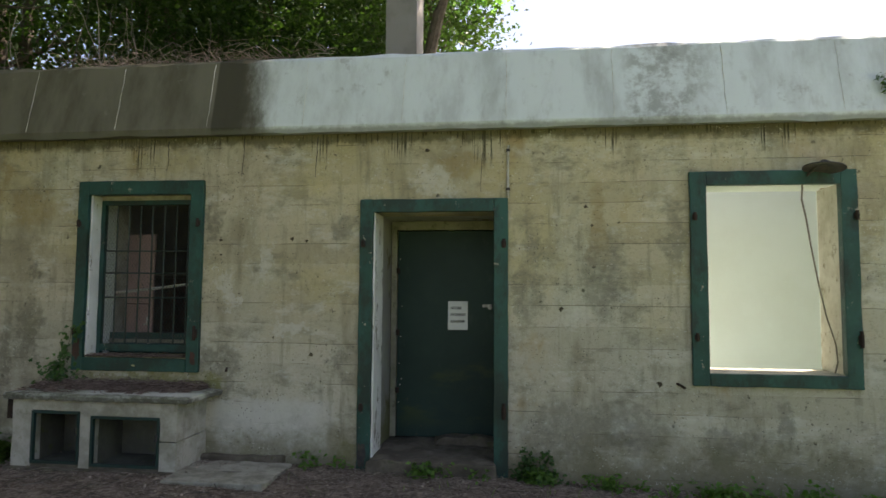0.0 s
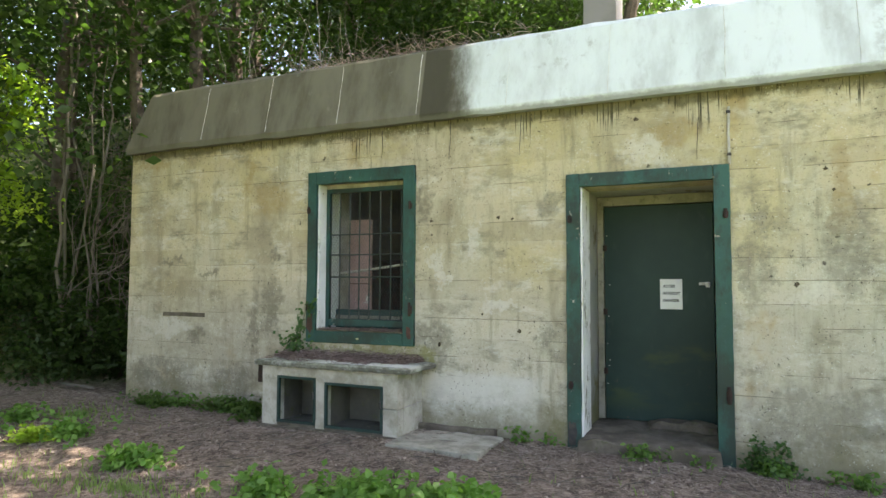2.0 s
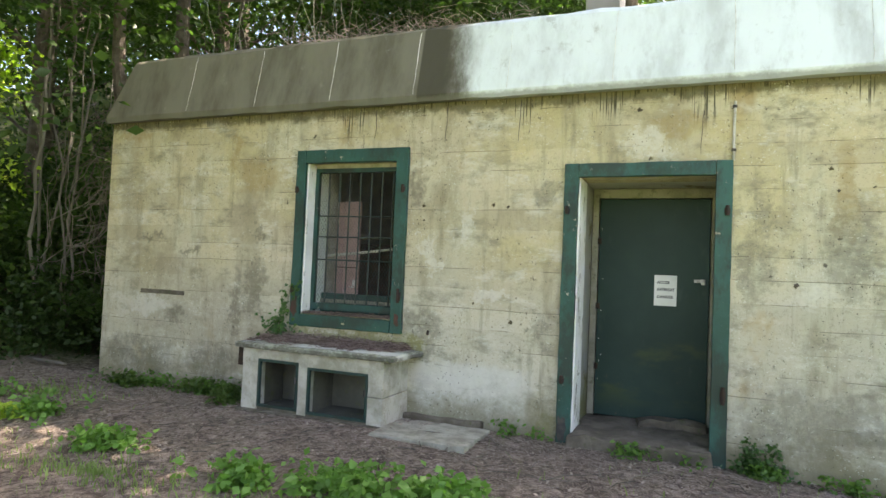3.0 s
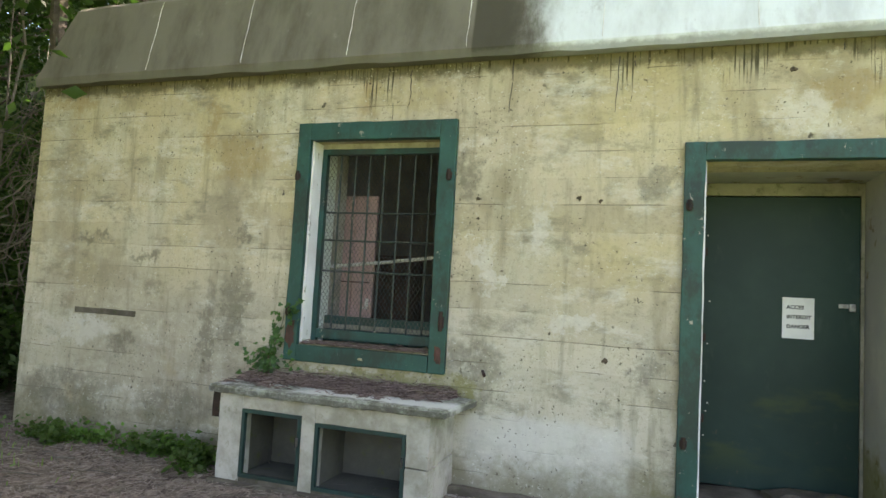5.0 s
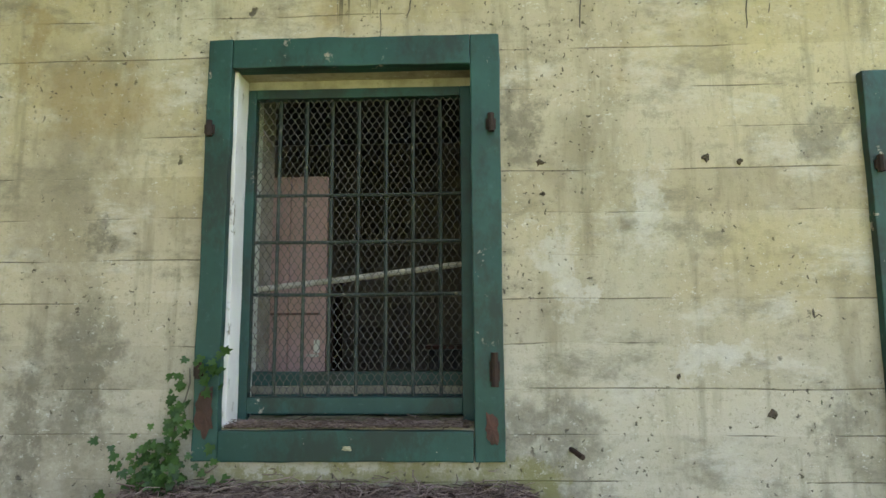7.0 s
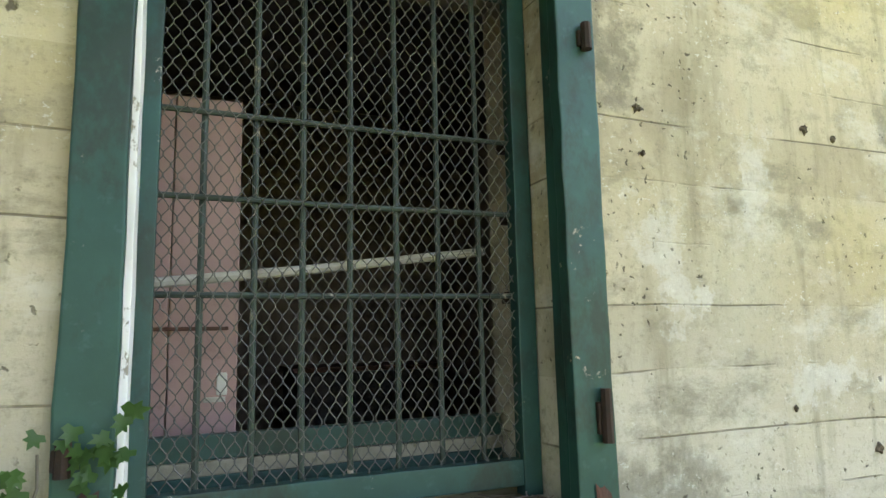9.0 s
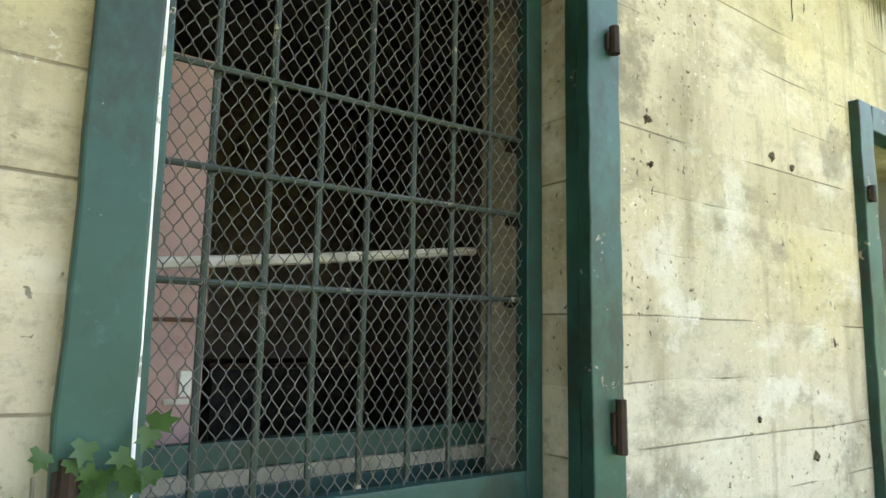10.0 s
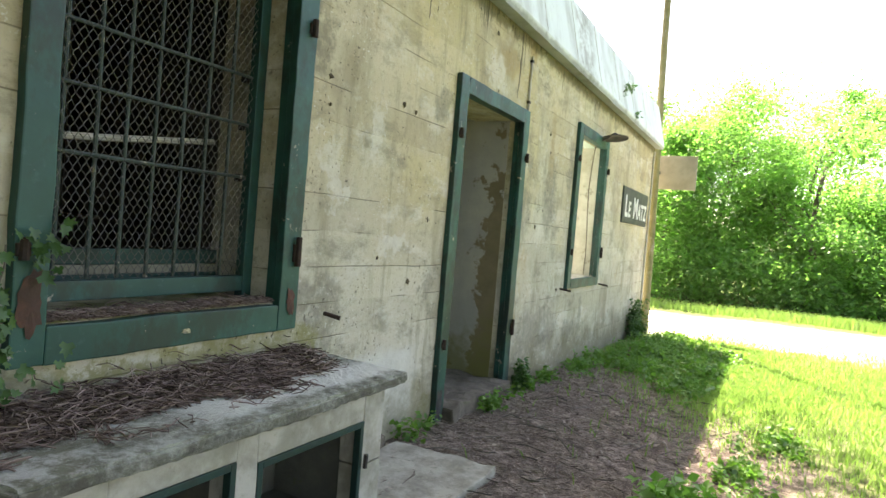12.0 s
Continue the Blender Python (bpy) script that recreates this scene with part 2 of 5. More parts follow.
def mat_green(name="green_paint", base=(0.014, 0.060, 0.048), worn=0.655):
    m = Mat(name)
    n = m.noise(2.2, 6, 0.65)
    c = m.mix(m.step(n, 0.35, 0.7), base, tuple(v * 1.55 for v in base))
    c = m.mix(m.math('MULTIPLY', m.step(m.noise(30, 3, 0.6), 0.60, 0.75), 0.35), c, (0.05, 0.115, 0.105))
    c = m.mix(m.math('MULTIPLY', m.step(m.noise(3.5, 7, 0.72, m.scale(1, 1, 0.6)), 0.46, 0.60), 0.75), c, (0.018, 0.028, 0.022))
    chip = m.step(m.noise(9.0, 8, 0.75), worn - 0.03, worn)
    c = m.mix(chip, c, m.mix(m.noise(6), (0.22, 0.17, 0.12), (0.45, 0.42, 0.36)))
    h = m.math('SUBTRACT', m.math('MULTIPLY', m.noise(14, 6, 0.7), 0.6), chip)
    return m.done(c, m.step(chip, 0, 1, 0.5, 0.85), h, 0.35, 0.004, spec=0.35)


def mat_door():
    m = Mat("door_green_steel")
    x, y, z = m.xyz()
    c = m.mix(m.step(m.noise(1.1, 5, 0.6), 0.35, 0.7), (0.011, 0.032, 0.027), (0.019, 0.048, 0.04))
    alg = m.math('MULTIPLY', m.step(m.noise(2.4, 5, 0.65, m.scale(0.6, 1, 1.6)), 0.5, 0.68), m.math('MULTIPLY', m.step(z, 0.3, 0.6), m.step(z, 1.25, 0.9)))
    c = m.mix(m.math('MULTIPLY', alg, 0.6), c, (0.055, 0.075, 0.02))
    c = m.mix(m.math('MULTIPLY', m.step(m.noise(1.7, 6, 0.7, m.scale(1.5, 1, 0.6)), 0.56, 0.75), 0.35), c, (0.10, 0.13, 0.12))
    rust = m.math('MULTIPLY', m.step(m.noise(11, 6, 0.75), 0.64, 0.69), m.step(z, 0.9, 0.2))
    c = m.mix(rust, c, (0.16, 0.10, 0.06))
    return m.done(c, 0.5, m.noise(5, 5, 0.6), 0.12, 0.01, spec=0.25)


def mat_white_worn():
    m = Mat("white_peeling_paint")
    c = m.mix(m.step(m.noise(3.0, 5, 0.6), 0.4, 0.7), (0.80, 0.80, 0.77), (0.66, 0.66, 0.62))
    chip = m.step(m.noise(7.5, 8, 0.75, m.scale(1, 1, 0.5)), 0.575, 0.60)
    c = m.mix(chip, c, (0.30, 0.28, 0.22))
    return m.done(c, 0.7, m.math('SUBTRACT', 0.0, chip), 0.4, 0.003)


def mat_plaster():
    m = Mat("peeling_plaster")
    c = m.mix(m.step(m.noise(1.5, 6, 0.65), 0.4, 0.65), (0.34, 0.34, 0.31), (0.42, 0.41, 0.35))
    x, y, z = m.xyz()
    peel = m.step(m.math('ADD', m.noise(1.9, 7, 0.7), m.step(y, 6.3, 5.95, -0.04, 0.13)), 0.56, 0.59)
    c = m.mix(peel, c, m.mix(m.noise(6, 6, 0.7), (0.13, 0.11, 0.06), (0.30, 0.25, 0.16)))
    moss = m.step(m.math('ADD', z, m.math('MULTIPLY', m.noise(3, 6, 0.7), -1.6)), 0.1, -0.4)
    c = m.mix(m.math('MULTIPLY', moss, 0.8), c, (0.16, 0.16, 0.05))
    return m.done(c, 0.9, m.math('ADD', m.noise(30, 5, 0.7), m.math('MULTIPLY', peel, -2.0)), 0.4, 0.006, spec=0.2)


def mat_whitewash():
    m = Mat("whitewashed_plaster")
    x, y, z = m.xyz()
    c = m.mix(m.step(m.noise(1.2, 5, 0.6), 0.35, 0.7), (0.80, 0.87, 0.82), (0.76, 0.82, 0.76))
    peel = m.step(m.math('ADD', m.noise(2.6, 7, 0.72), m.math('ADD', m.step(x, 2.60, 2.68, -0.3, 0.07), m.step(y, 6.28, 6.35, 0.0, -0.5))), 0.60, 0.63)
    c = m.mix(peel, c, m.mix(m.noise(6, 6, 0.7), (0.22, 0.18, 0.10), (0.42, 0.36, 0.24)))
    return m.done(c, 0.9, m.math('ADD', m.noise(30, 5, 0.7), m.math('MULTIPLY', peel, -2.0)), 0.3, 0.005, spec=0.2)


def mat_ground():
    m = Mat("soil_with_litter")
    x, y, z = m.xyz()
    n = m.noise(1.6, 6, 0.65)
    c = m.mix(m.step(m.noise(11, 9, 0.8), 0.42, 0.60), (0.095, 0.073, 0.057), (0.32, 0.265, 0.215))
    c = m.mix(m.math('MULTIPLY', m.step(m.noise(55, 3, 0.7), 0.55, 0.72), 0.6), c, (0.42, 0.35, 0.27))
    c = m.mix(m.math('MULTIPLY', m.step(n, 0.5, 0.7), 0.35), c, (0.30, 0.25, 0.18))
    c = m.mix(m.math('MULTIPLY', m.step(m.noise(2.3, 8, 0.75), 0.48, 0.62), 0.6), c, (0.09, 0.068, 0.053))
    green = m.mix(m.noise(6, 6, 0.7), (0.09, 0.13, 0.035), (0.16, 0.20, 0.07))
    edge = m.math('ADD', m.math('SUBTRACT', x, m.math('MULTIPLY', y, 0.9)), m.math('MULTIPLY', n, 3.0))
    g = m.step(edge, -2.4, -1.0)
    low = m.step(m.math('ADD', y, m.math('MULTIPLY', n, 1.6)), 3.9, 2.4)
    g = m.math('MAXIMUM', g, m.math('MULTIPLY', low, 0.45))
    wild = m.step(x, -7.6, -9.5)
    g = m.math('MAXIMUM', g, m.math('MULTIPLY', wild, m.step(n, 0.35, 0.55)))
    c = m.mix(g, c, green)
    wob = m.math('ADD', x, m.math('MULTIPLY', m.noise(0.7, 5, 0.6), 1.6))
    road = m.math('MULTIPLY', m.step(wob, 6.9, 7.5), m.step(wob, 11.9, 11.4))
    c = m.mix(road, c, m.mix(m.noise(14, 6, 0.7), (0.40, 0.36, 0.30), (0.55, 0.51, 0.44)))
    h = m.math('ADD', m.noise(25, 8, 0.75), m.noise(90, 3, 0.7))
    return m.done(c, 0.95, h, 0.7, 0.02, spec=0.15)


def mat_leaf(name, a, b, c3, gloss=0.45, through_light=0.45):
    m = Mat(name)
    r = m.island()
    col = m.mix(r, a, b)
    col = m.mix(m.step(m.noise(0.8, 3, 0.6), 0.4, 0.65), col, c3)
    m.done(col, gloss, spec=0.35)
    tr = m.t.nodes.new("ShaderNodeBsdfTranslucent")
    m.put(tr.inputs["Color"], m.mix(1.0, col, (1.3, 1.7, 0.75), 'MULTIPLY'))
    mx = m.t.nodes.new("ShaderNodeMixShader")
    mx.inputs[0].default_value = through_light
    m.t.links.new(m.b.outputs[0], mx.inputs[1])
    m.t.links.new(tr.outputs[0], mx.inputs[2])
    m.t.links.new(mx.outputs[0], m.t.nodes["Material Output"].inputs["Surface"])
    return m.m


def mat_twig(name, a, b):
    m = Mat(name)
    return m.done(m.mix(m.island(), a, b), 0.85, m.noise(60, 3, 0.6), 0.3, 0.002, spec=0.2)


def mat_slab_top():
    m = Mat("mottled_bench_slab")
    x, y, z = m.xyz()
    n = m.noise(7.0, 9, 0.76)
    c = m.mix(m.step(n, 0.42, 0.60), (0.165, 0.165, 0.125), (0.37, 0.385, 0.325))
    c = m.mix(m.math('MULTIPLY', m.step(m.noise(30, 7, 0.8), 0.50, 0.60), 0.65), c, (0.12, 0.12, 0.09))
    c = m.mix(m.math('MULTIPLY', m.step(m.noise(46, 5, 0.75), 0.56, 0.66), 0.5), c, (0.50, 0.52, 0.46))
    c = m.mix(m.math('MULTIPLY', m.step(m.noise(3.1, 7, 0.74), 0.54, 0.66), 0.5), c, (0.13, 0.135, 0.085))
    # whitish splash along the front of the slab
    band = m.math('ADD', m.math('ADD', y, m.math('MULTIPLY', x, 0.04)), m.math('MULTIPLY', m.noise(3.5, 8, 0.75), 0.25))
    wash = m.math('MULTIPLY', m.math('MULTIPLY', m.step(band, 5.28, 5.36), m.step(band, 5.60, 5.46)), m.step(x, -4.2, -3.8))
    c = m.mix(m.math('MULTIPLY', wash, 0.9), c, (0.60, 0.61, 0.54))
    c = m.mix(m.math('MULTIPLY', m.step(x, -4.1, -4.5), m.step(n, 0.45, 0.6, 0.0, 0.6)), c, (0.46, 0.46, 0.43))
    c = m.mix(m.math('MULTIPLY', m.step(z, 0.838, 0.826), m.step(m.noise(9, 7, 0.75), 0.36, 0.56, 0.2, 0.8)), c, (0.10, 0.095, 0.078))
    return m.done(c, 0.92, m.math('ADD', n, m.noise(60, 6, 0.75)), 0.9, 0.009, spec=0.2)


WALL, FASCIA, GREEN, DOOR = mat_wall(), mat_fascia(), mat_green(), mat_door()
LIME = mat_plain("stained_limewash", (0.56, 0.55, 0.46), (0.42, 0.40, 0.31), 3.0, 0.92, 40, 0.5, 0.006, spec=0.2, third=(0.17, 0.14, 0.085))
WHITE, PLASTER, WHITEWASH, GROUND = mat_white_worn(), mat_plaster(), mat_whitewash(), mat_ground()
RUST = mat_plain("rusty_iron", (0.042, 0.025, 0.018), (0.022, 0.017, 0.014), 14, 0.8, 60, 0.5)
REDWOOD = mat_plain("bare_reddish_wood", (0.105, 0.05, 0.037), (0.06, 0.036, 0.027), 11, 0.85, 40, 0.6, 0.006)
CHIP = mat_plain("rusty_spall", (0.06, 0.05, 0.035), (0.14, 0.11, 0.075), 40, 0.95, 80, 0.8)
JOINT = mat_plain("pale_mortar", (0.66, 0.65, 0.60), (0.40, 0.39, 0.35), 8, 0.95, 40)
SLABTOP = mat_slab_top()
SILL = mat_plain("mossy_sill_plaster", (0.40, 0.37, 0.25), (0.16, 0.16, 0.065), 7.0, 0.95, 50, 0.8, 0.008, spec=0.2, third=(0.12, 0.085, 0.06))
PAVE = mat_plain("pale_paving_concrete", (0.36, 0.35, 0.29), (0.21, 0.20, 0.16), 6.0, 0.92, 45, 0.6, 0.008, spec=0.2, third=(0.16, 0.155, 0.12))
CAST = mat_plain("pale_cast_concrete", (0.46, 0.44, 0.38), (0.29, 0.275, 0.22), 5.0, 0.92, 40, 0.5, 0.006, spec=0.2, third=(0.24, 0.23, 0.17))
STOP = mat_plain("grimy_cast_concrete", (0.30, 0.285, 0.225), (0.20, 0.19, 0.145), 5.0, 0.92, 40, 0.6, 0.006, spec=0.2, third=(0.12, 0.115, 0.075))
# plaster set dark all over to carry the dimness of the store
DIM = mat_plain("dimmed_inner_plaster", (0.23, 0.185, 0.145), (0.15, 0.12, 0.095), 2.0, 0.95, 20)
PINK = mat_plain("faded_pink_paint", (0.42, 0.27, 0.25), (0.36, 0.23, 0.215), 3.0, 0.7, 25, 0.2, third=(0.30, 0.19, 0.17))
WIRE = mat_plain("grey_galvanised_wire", (0.125, 0.125, 0.115), (0.075, 0.075, 0.068), 12, 0.6, 60, 0.2, metal=0.2)
BARS = mat_green("worn_bar_paint", (0.030, 0.045, 0.038), 0.63)
HATCH = mat_green("dark_hatch_paint", (0.010, 0.030, 0.026), 0.69)
BARGREEN = mat_green("green_bar_paint", (0.012, 0.050, 0.043), 0.67)
PALEWOOD = mat_plain("pale_bare_wood", (0.52, 0.50, 0.45), (0.36, 0.33, 0.28), 12, 0.8, 40)
PAPER = mat_plain("white_paper", (0.78, 0.78, 0.76), (0.70, 0.70, 0.67), 8, 0.6, 40, 0.05)
INK = mat_plain("dark_ink", (0.04, 0.04, 0.045), (0.06, 0.06, 0.065), 30, 0.6, 40, 0.05)
BOARD = mat_plain("dark_sign_paint", (0.05, 0.055, 0.045), (0.085, 0.09, 0.07), 5, 0.6, 40, 0.2)
LETTER = mat_plain("white_letter_paint", (0.72, 0.72, 0.68), (0.55, 0.55, 0.5), 9, 0.6, 40, 0.2)
STEEL = mat_plain("dull_steel", (0.40, 0.40, 0.39), (0.25, 0.24, 0.23), 20, 0.45, 60, 0.2, metal=0.7)
DARKIRON = mat_plain("dark_iron", (0.035, 0.035, 0.035), (0.07, 0.06, 0.05), 16, 0.6, 60, 0.3)
CABLE = mat_plain("grey_cable", (0.15, 0.135, 0.10), (0.24, 0.22, 0.17), 16, 0.7, 60, 0.2)
POLE = mat_plain("mossy_pole_wood", (0.20, 0.19, 0.10), (0.13, 0.135, 0.055), 3.0, 0.9, 50, 0.4, third=(0.28, 0.27, 0.22))
BOX = mat_plain("beige_panel", (0.36, 0.33, 0.26), (0.28, 0.26, 0.20), 3, 0.8, 50, 0.2)
BARK = mat_plain("grey_bark", (0.15, 0.125, 0.10), (0.085, 0.07, 0.055), 7, 0.95, 26, 0.9, 0.03)
PILLAR = mat_plain("grey_pillar_concrete", (0.27, 0.26, 0.245), (0.21, 0.20, 0.185), 2.0, 0.9, 40, 0.3)
# masonry darkened to carry the shade inside the bench openings
HUTCH_SHADE = mat_plain("shaded_hutch_masonry", (0.105, 0.105, 0.088), (0.15, 0.147, 0.118), 3, 0.95, 30, 0.6, 0.01, third=(0.12, 0.14, 0.05))
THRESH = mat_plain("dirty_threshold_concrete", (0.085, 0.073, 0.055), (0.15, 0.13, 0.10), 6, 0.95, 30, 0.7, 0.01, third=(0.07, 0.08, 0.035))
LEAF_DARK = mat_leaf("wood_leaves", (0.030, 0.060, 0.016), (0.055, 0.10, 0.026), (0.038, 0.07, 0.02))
# a lighter copy of the wood leaves, with sunlight put into the colour
LEAF_LIT = mat_leaf("sunlit_bright_leaves", (0.105, 0.205, 0.07), (0.195, 0.33, 0.13), (0.14, 0.26, 0.095), 0.45, 0.65)
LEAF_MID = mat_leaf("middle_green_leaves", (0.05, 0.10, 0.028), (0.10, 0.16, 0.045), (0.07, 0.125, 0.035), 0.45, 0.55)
LEAF_WEED = mat_leaf("weed_leaves", (0.075, 0.16, 0.038), (0.14, 0.255, 0.06), (0.10, 0.20, 0.046))
# weed leaves lightened in colour to make up for tree shade on them
LEAF_WEED_LIFTED = mat_leaf("lightened_weed_leaves", (0.10, 0.21, 0.05), (0.18, 0.33, 0.08), (0.13, 0.26, 0.062))
# yellow-green brightened so that the sapling looks sunlit where little sun reaches
LEAF_SUN_YELLOW = mat_leaf("sun_brightened_yellow_leaves", (0.26, 0.38, 0.05), (0.36, 0.46, 0.075), (0.29, 0.41, 0.06))
LEAF_IVY = mat_leaf("ivy_leaves", (0.03, 0.075, 0.025), (0.075, 0.16, 0.04), (0.045, 0.10, 0.03), 0.4, 0.35)
GRASS = mat_leaf("grass_blades", (0.145, 0.215, 0.075), (0.235, 0.31, 0.125), (0.185, 0.26, 0.095), 0.5, 0.5)
STRAW = mat_twig("dry_needles", (0.085, 0.055, 0.045), (0.33, 0.255, 0.215))
LITTER = mat_twig("dead_leaves_and_twigs", (0.105, 0.075, 0.06), (0.42, 0.355, 0.29))
VINE = mat_twig("dry_vine", (0.085, 0.075, 0.06), (0.23, 0.21, 0.175))


# ---- mesh helpers ----
def part(name, bm, material, parent=None, label=""):
    """Links a bmesh, or (verts, faces), as one mesh object, under a thing or a part."""
    me = bpy.data.meshes.new(name)
    if isinstance(bm, tuple):
        me.from_pydata(bm[0], [], bm[1])
    else:
        bmesh.ops.recalc_face_normals(bm, faces=bm.faces)
        bm.to_mesh(me)
        bm.free()
    me.materials.append(material)
    ob = new(name, me)
    if parent is not None:
        ob.parent = parent
        ob.matrix_parent_inverse = world_of(parent).inverted()
    if label:
        tagged(ob, label)
    return ob


def world_of(ob):
    m = ob.matrix_basis.copy()
    return world_of(ob.parent) @ ob.matrix_parent_inverse @ m if ob.parent else m


def thing(name, at, label, category, group="", kind=""):
    ob = new(name)
    ob.empty_display_size = 0.1
    ob.location = at
    return tagged(ob, label, category, group, kind)


def box(x0, x1, y0, y1, z0, z1, bevel=0.0, bm=None, wob=0.0, seed=0):
    bm = bm or bmesh.new()
    vs = [bm.verts.new((x, y, z)) for x in (x0, x1) for y in (y0, y1) for z in (z0, z1)]
    fs = [bm.faces.new([vs[i] for i in f]) for f in ((0, 1, 3, 2), (4, 6, 7, 5), (0, 4, 5, 1), (2, 3, 7, 6), (0, 2, 6, 4), (1, 5, 7, 3))]
    if bevel:
        es = {e for f in fs for e in f.edges}
        bmesh.ops.bevel(bm, geom=list(es), offset=bevel, segments=2, affect='EDGES', profile=0.6)
    if wob:
        roughen(bm, wob, seed)
    return bm


def roughen(bm, amount, seed=0, cell=0.12, freq=6.0):
    """Cuts long edges and moves the corners a little, for worn edges."""
    for _ in range(5):
        long = [e for e in bm.edges if e.calc_length() > cell]
        if not long or len(bm.verts) > 4000:
            break
        bmesh.ops.subdivide_edges(bm, edges=long, cuts=1, use_grid_fill=True)
    for v in bm.verts:
        v.co += noise.noise_vector(v.co * freq + Vector((seed, 0, 0))) * amount


def tube_data(points, r0, r1, sides=6, V=None, F=None):
    """A tapered tube along points, added to the lists V and F."""
    V, F = ([], []) if V is None else (V, F)
    pts = [Vector(p) for p in points]
    ring = []
    for i, p in enumerate(pts):
        d = (pts[min(i + 1, len(pts) - 1)] - pts[max(i - 1, 0)]).normalized()
        a = d.orthogonal().normalized() if abs(d.z) > 0.9 else d.cross(Vector((0, 0, 1))).normalized()
        b = d.cross(a)
        r = r0 + (r1 - r0) * i / max(1, len(pts) - 1)
        s = len(V)
        for k in range(sides):
            t = 2 * math.pi * k / sides
            V.append(tuple(p + a * (r * math.cos(t)) + b * (r * math.sin(t))))
        ring.append(s)
    for s, e in zip(ring, ring[1:]):
        for k in range(sides):
            F.append((s + k, s + (k + 1) % sides, e + (k + 1) % sides, e + k))
    F.append(tuple(ring[0] + k for k in reversed(range(sides))))
    F.append(tuple(ring[-1] + k for k in range(sides)))
    return V, F


def wander(rng, a, b, n, amp):
    """Points from a to b that stray by amp."""
    a, b = np.array(a, float), np.array(b, float)
    t = np.linspace(0, 1, n)[:, None]
    off = np.cumsum(rng.normal(0, 1, (n, 3)), 0)
    off -= off[0] + (off[-1] - off[0]) * t
    return a + (b - a) * t + off * amp / math.sqrt(n)


def leaves_mesh(centres, size, rng, lift=0.3, width=0.62):
    """One folded leaf of four corners at each centre."""
    n = len(centres)
    d = rng.normal(0, 1, (n, 3))
    d[:, 2] = d[:, 2] * 0.6 - 0.25
    d /= np.linalg.norm(d, axis=1)[:, None]
    up = rng.normal(0, 0.7, (n, 3)) + np.array([0, 0, 1.0])
    s = np.cross(d, up)
    s /= np.linalg.norm(s, axis=1)[:, None] + 1e-9
    u = np.cross(s, d)
    L = (size * rng.uniform(0.6, 1.3, n))[:, None]
    mid = centres + d * L * 0.45 + u * L * lift * 0.3
    V = np.stack([centres, mid + s * L * width * 0.5, centres + d * L, mid - s * L * width * 0.5], 1).reshape(-1, 3)
    i = np.arange(n)[:, None] * 4
    F = np.concatenate([np.hstack([i, i + 1, i + 2]), np.hstack([i, i + 2, i + 3])], 0)
    return V, F


def fast_mesh(name, V, F, material, parent=None, label=""):
    me = bpy.data.meshes.new(name)
    V, F = np.asarray(V, np.float32), np.asarray(F, np.int32)
    k = F.shape[1]
    me.vertices.add(len(V))
    me.vertices.foreach_set("co", V.ravel())
    me.loops.add(F.size)
    me.loops.foreach_set("vertex_index", F.ravel())
    me.polygons.add(len(F))
    me.polygons.foreach_set("loop_start", np.arange(len(F), dtype=np.int32) * k)
    me.update(calc_edges=True)
    me.materials.append(material)
    ob = new(name, me)
    if parent is not None:
        ob.parent = parent
        ob.matrix_parent_inverse = world_of(parent).inverted()
    if label:
        tagged(ob, label)
    return ob


def holed_wall(x0, x1, z0, z1, y0, y1, holes, skew=0.0):
    """A wall with rectangular openings (x0, x1, z0, z1) that go through it."""
    bm = bmesh.new()
    xs = sorted({x0, x1, *(h[0] for h in holes), *(h[1] for h in holes)})
    zs = sorted({z0, z1, *(h[2] for h in holes), *(h[3] for h in holes)})
    vs = {}

    def vert(x, y, z):
        key = (x, y, z)
        if key not in vs:
            vs[key] = bm.verts.new(key)
        return vs[key]

    def solid(i, k):
        if not (0 <= i < len(xs) - 1 and 0 <= k < len(zs) - 1):
            return False
        cx, cz = (xs[i] + xs[i + 1]) / 2, (zs[k] + zs[k + 1]) / 2
        return not any(h[0] < cx < h[1] and h[2] < cz < h[3] for h in holes)

    for i in range(len(xs) - 1):
        for k in range(len(zs) - 1):
            if not solid(i, k):
                continue
            a, b, c, d = xs[i], xs[i + 1], zs[k], zs[k + 1]
            bm.faces.new([vert(a, y0, c), vert(b, y0, c), vert(b, y0, d), vert(a, y0, d)])
            bm.faces.new([vert(a, y1, d), vert(b, y1, d), vert(b, y1, c), vert(a, y1, c)])
            for di, dk, e in ((-1, 0, ((a, c), (a, d))), (1, 0, ((b, d), (b, c))), (0, -1, ((b, c), (a, c))), (0, 1, ((a, d), (b, d)))):
                if not solid(i + di, k + dk):
                    (p, q), (r, s) = e
                    bm.faces.new([vert(p, y0, q), vert(r, y0, s), vert(r, y1, s), vert(p, y1, q)])
    return bm


def smoothstep(v, a, b):
    t = np.clip((v - a) / (b - a), 0, 1)
    return t * t * (3 - 2 * t)


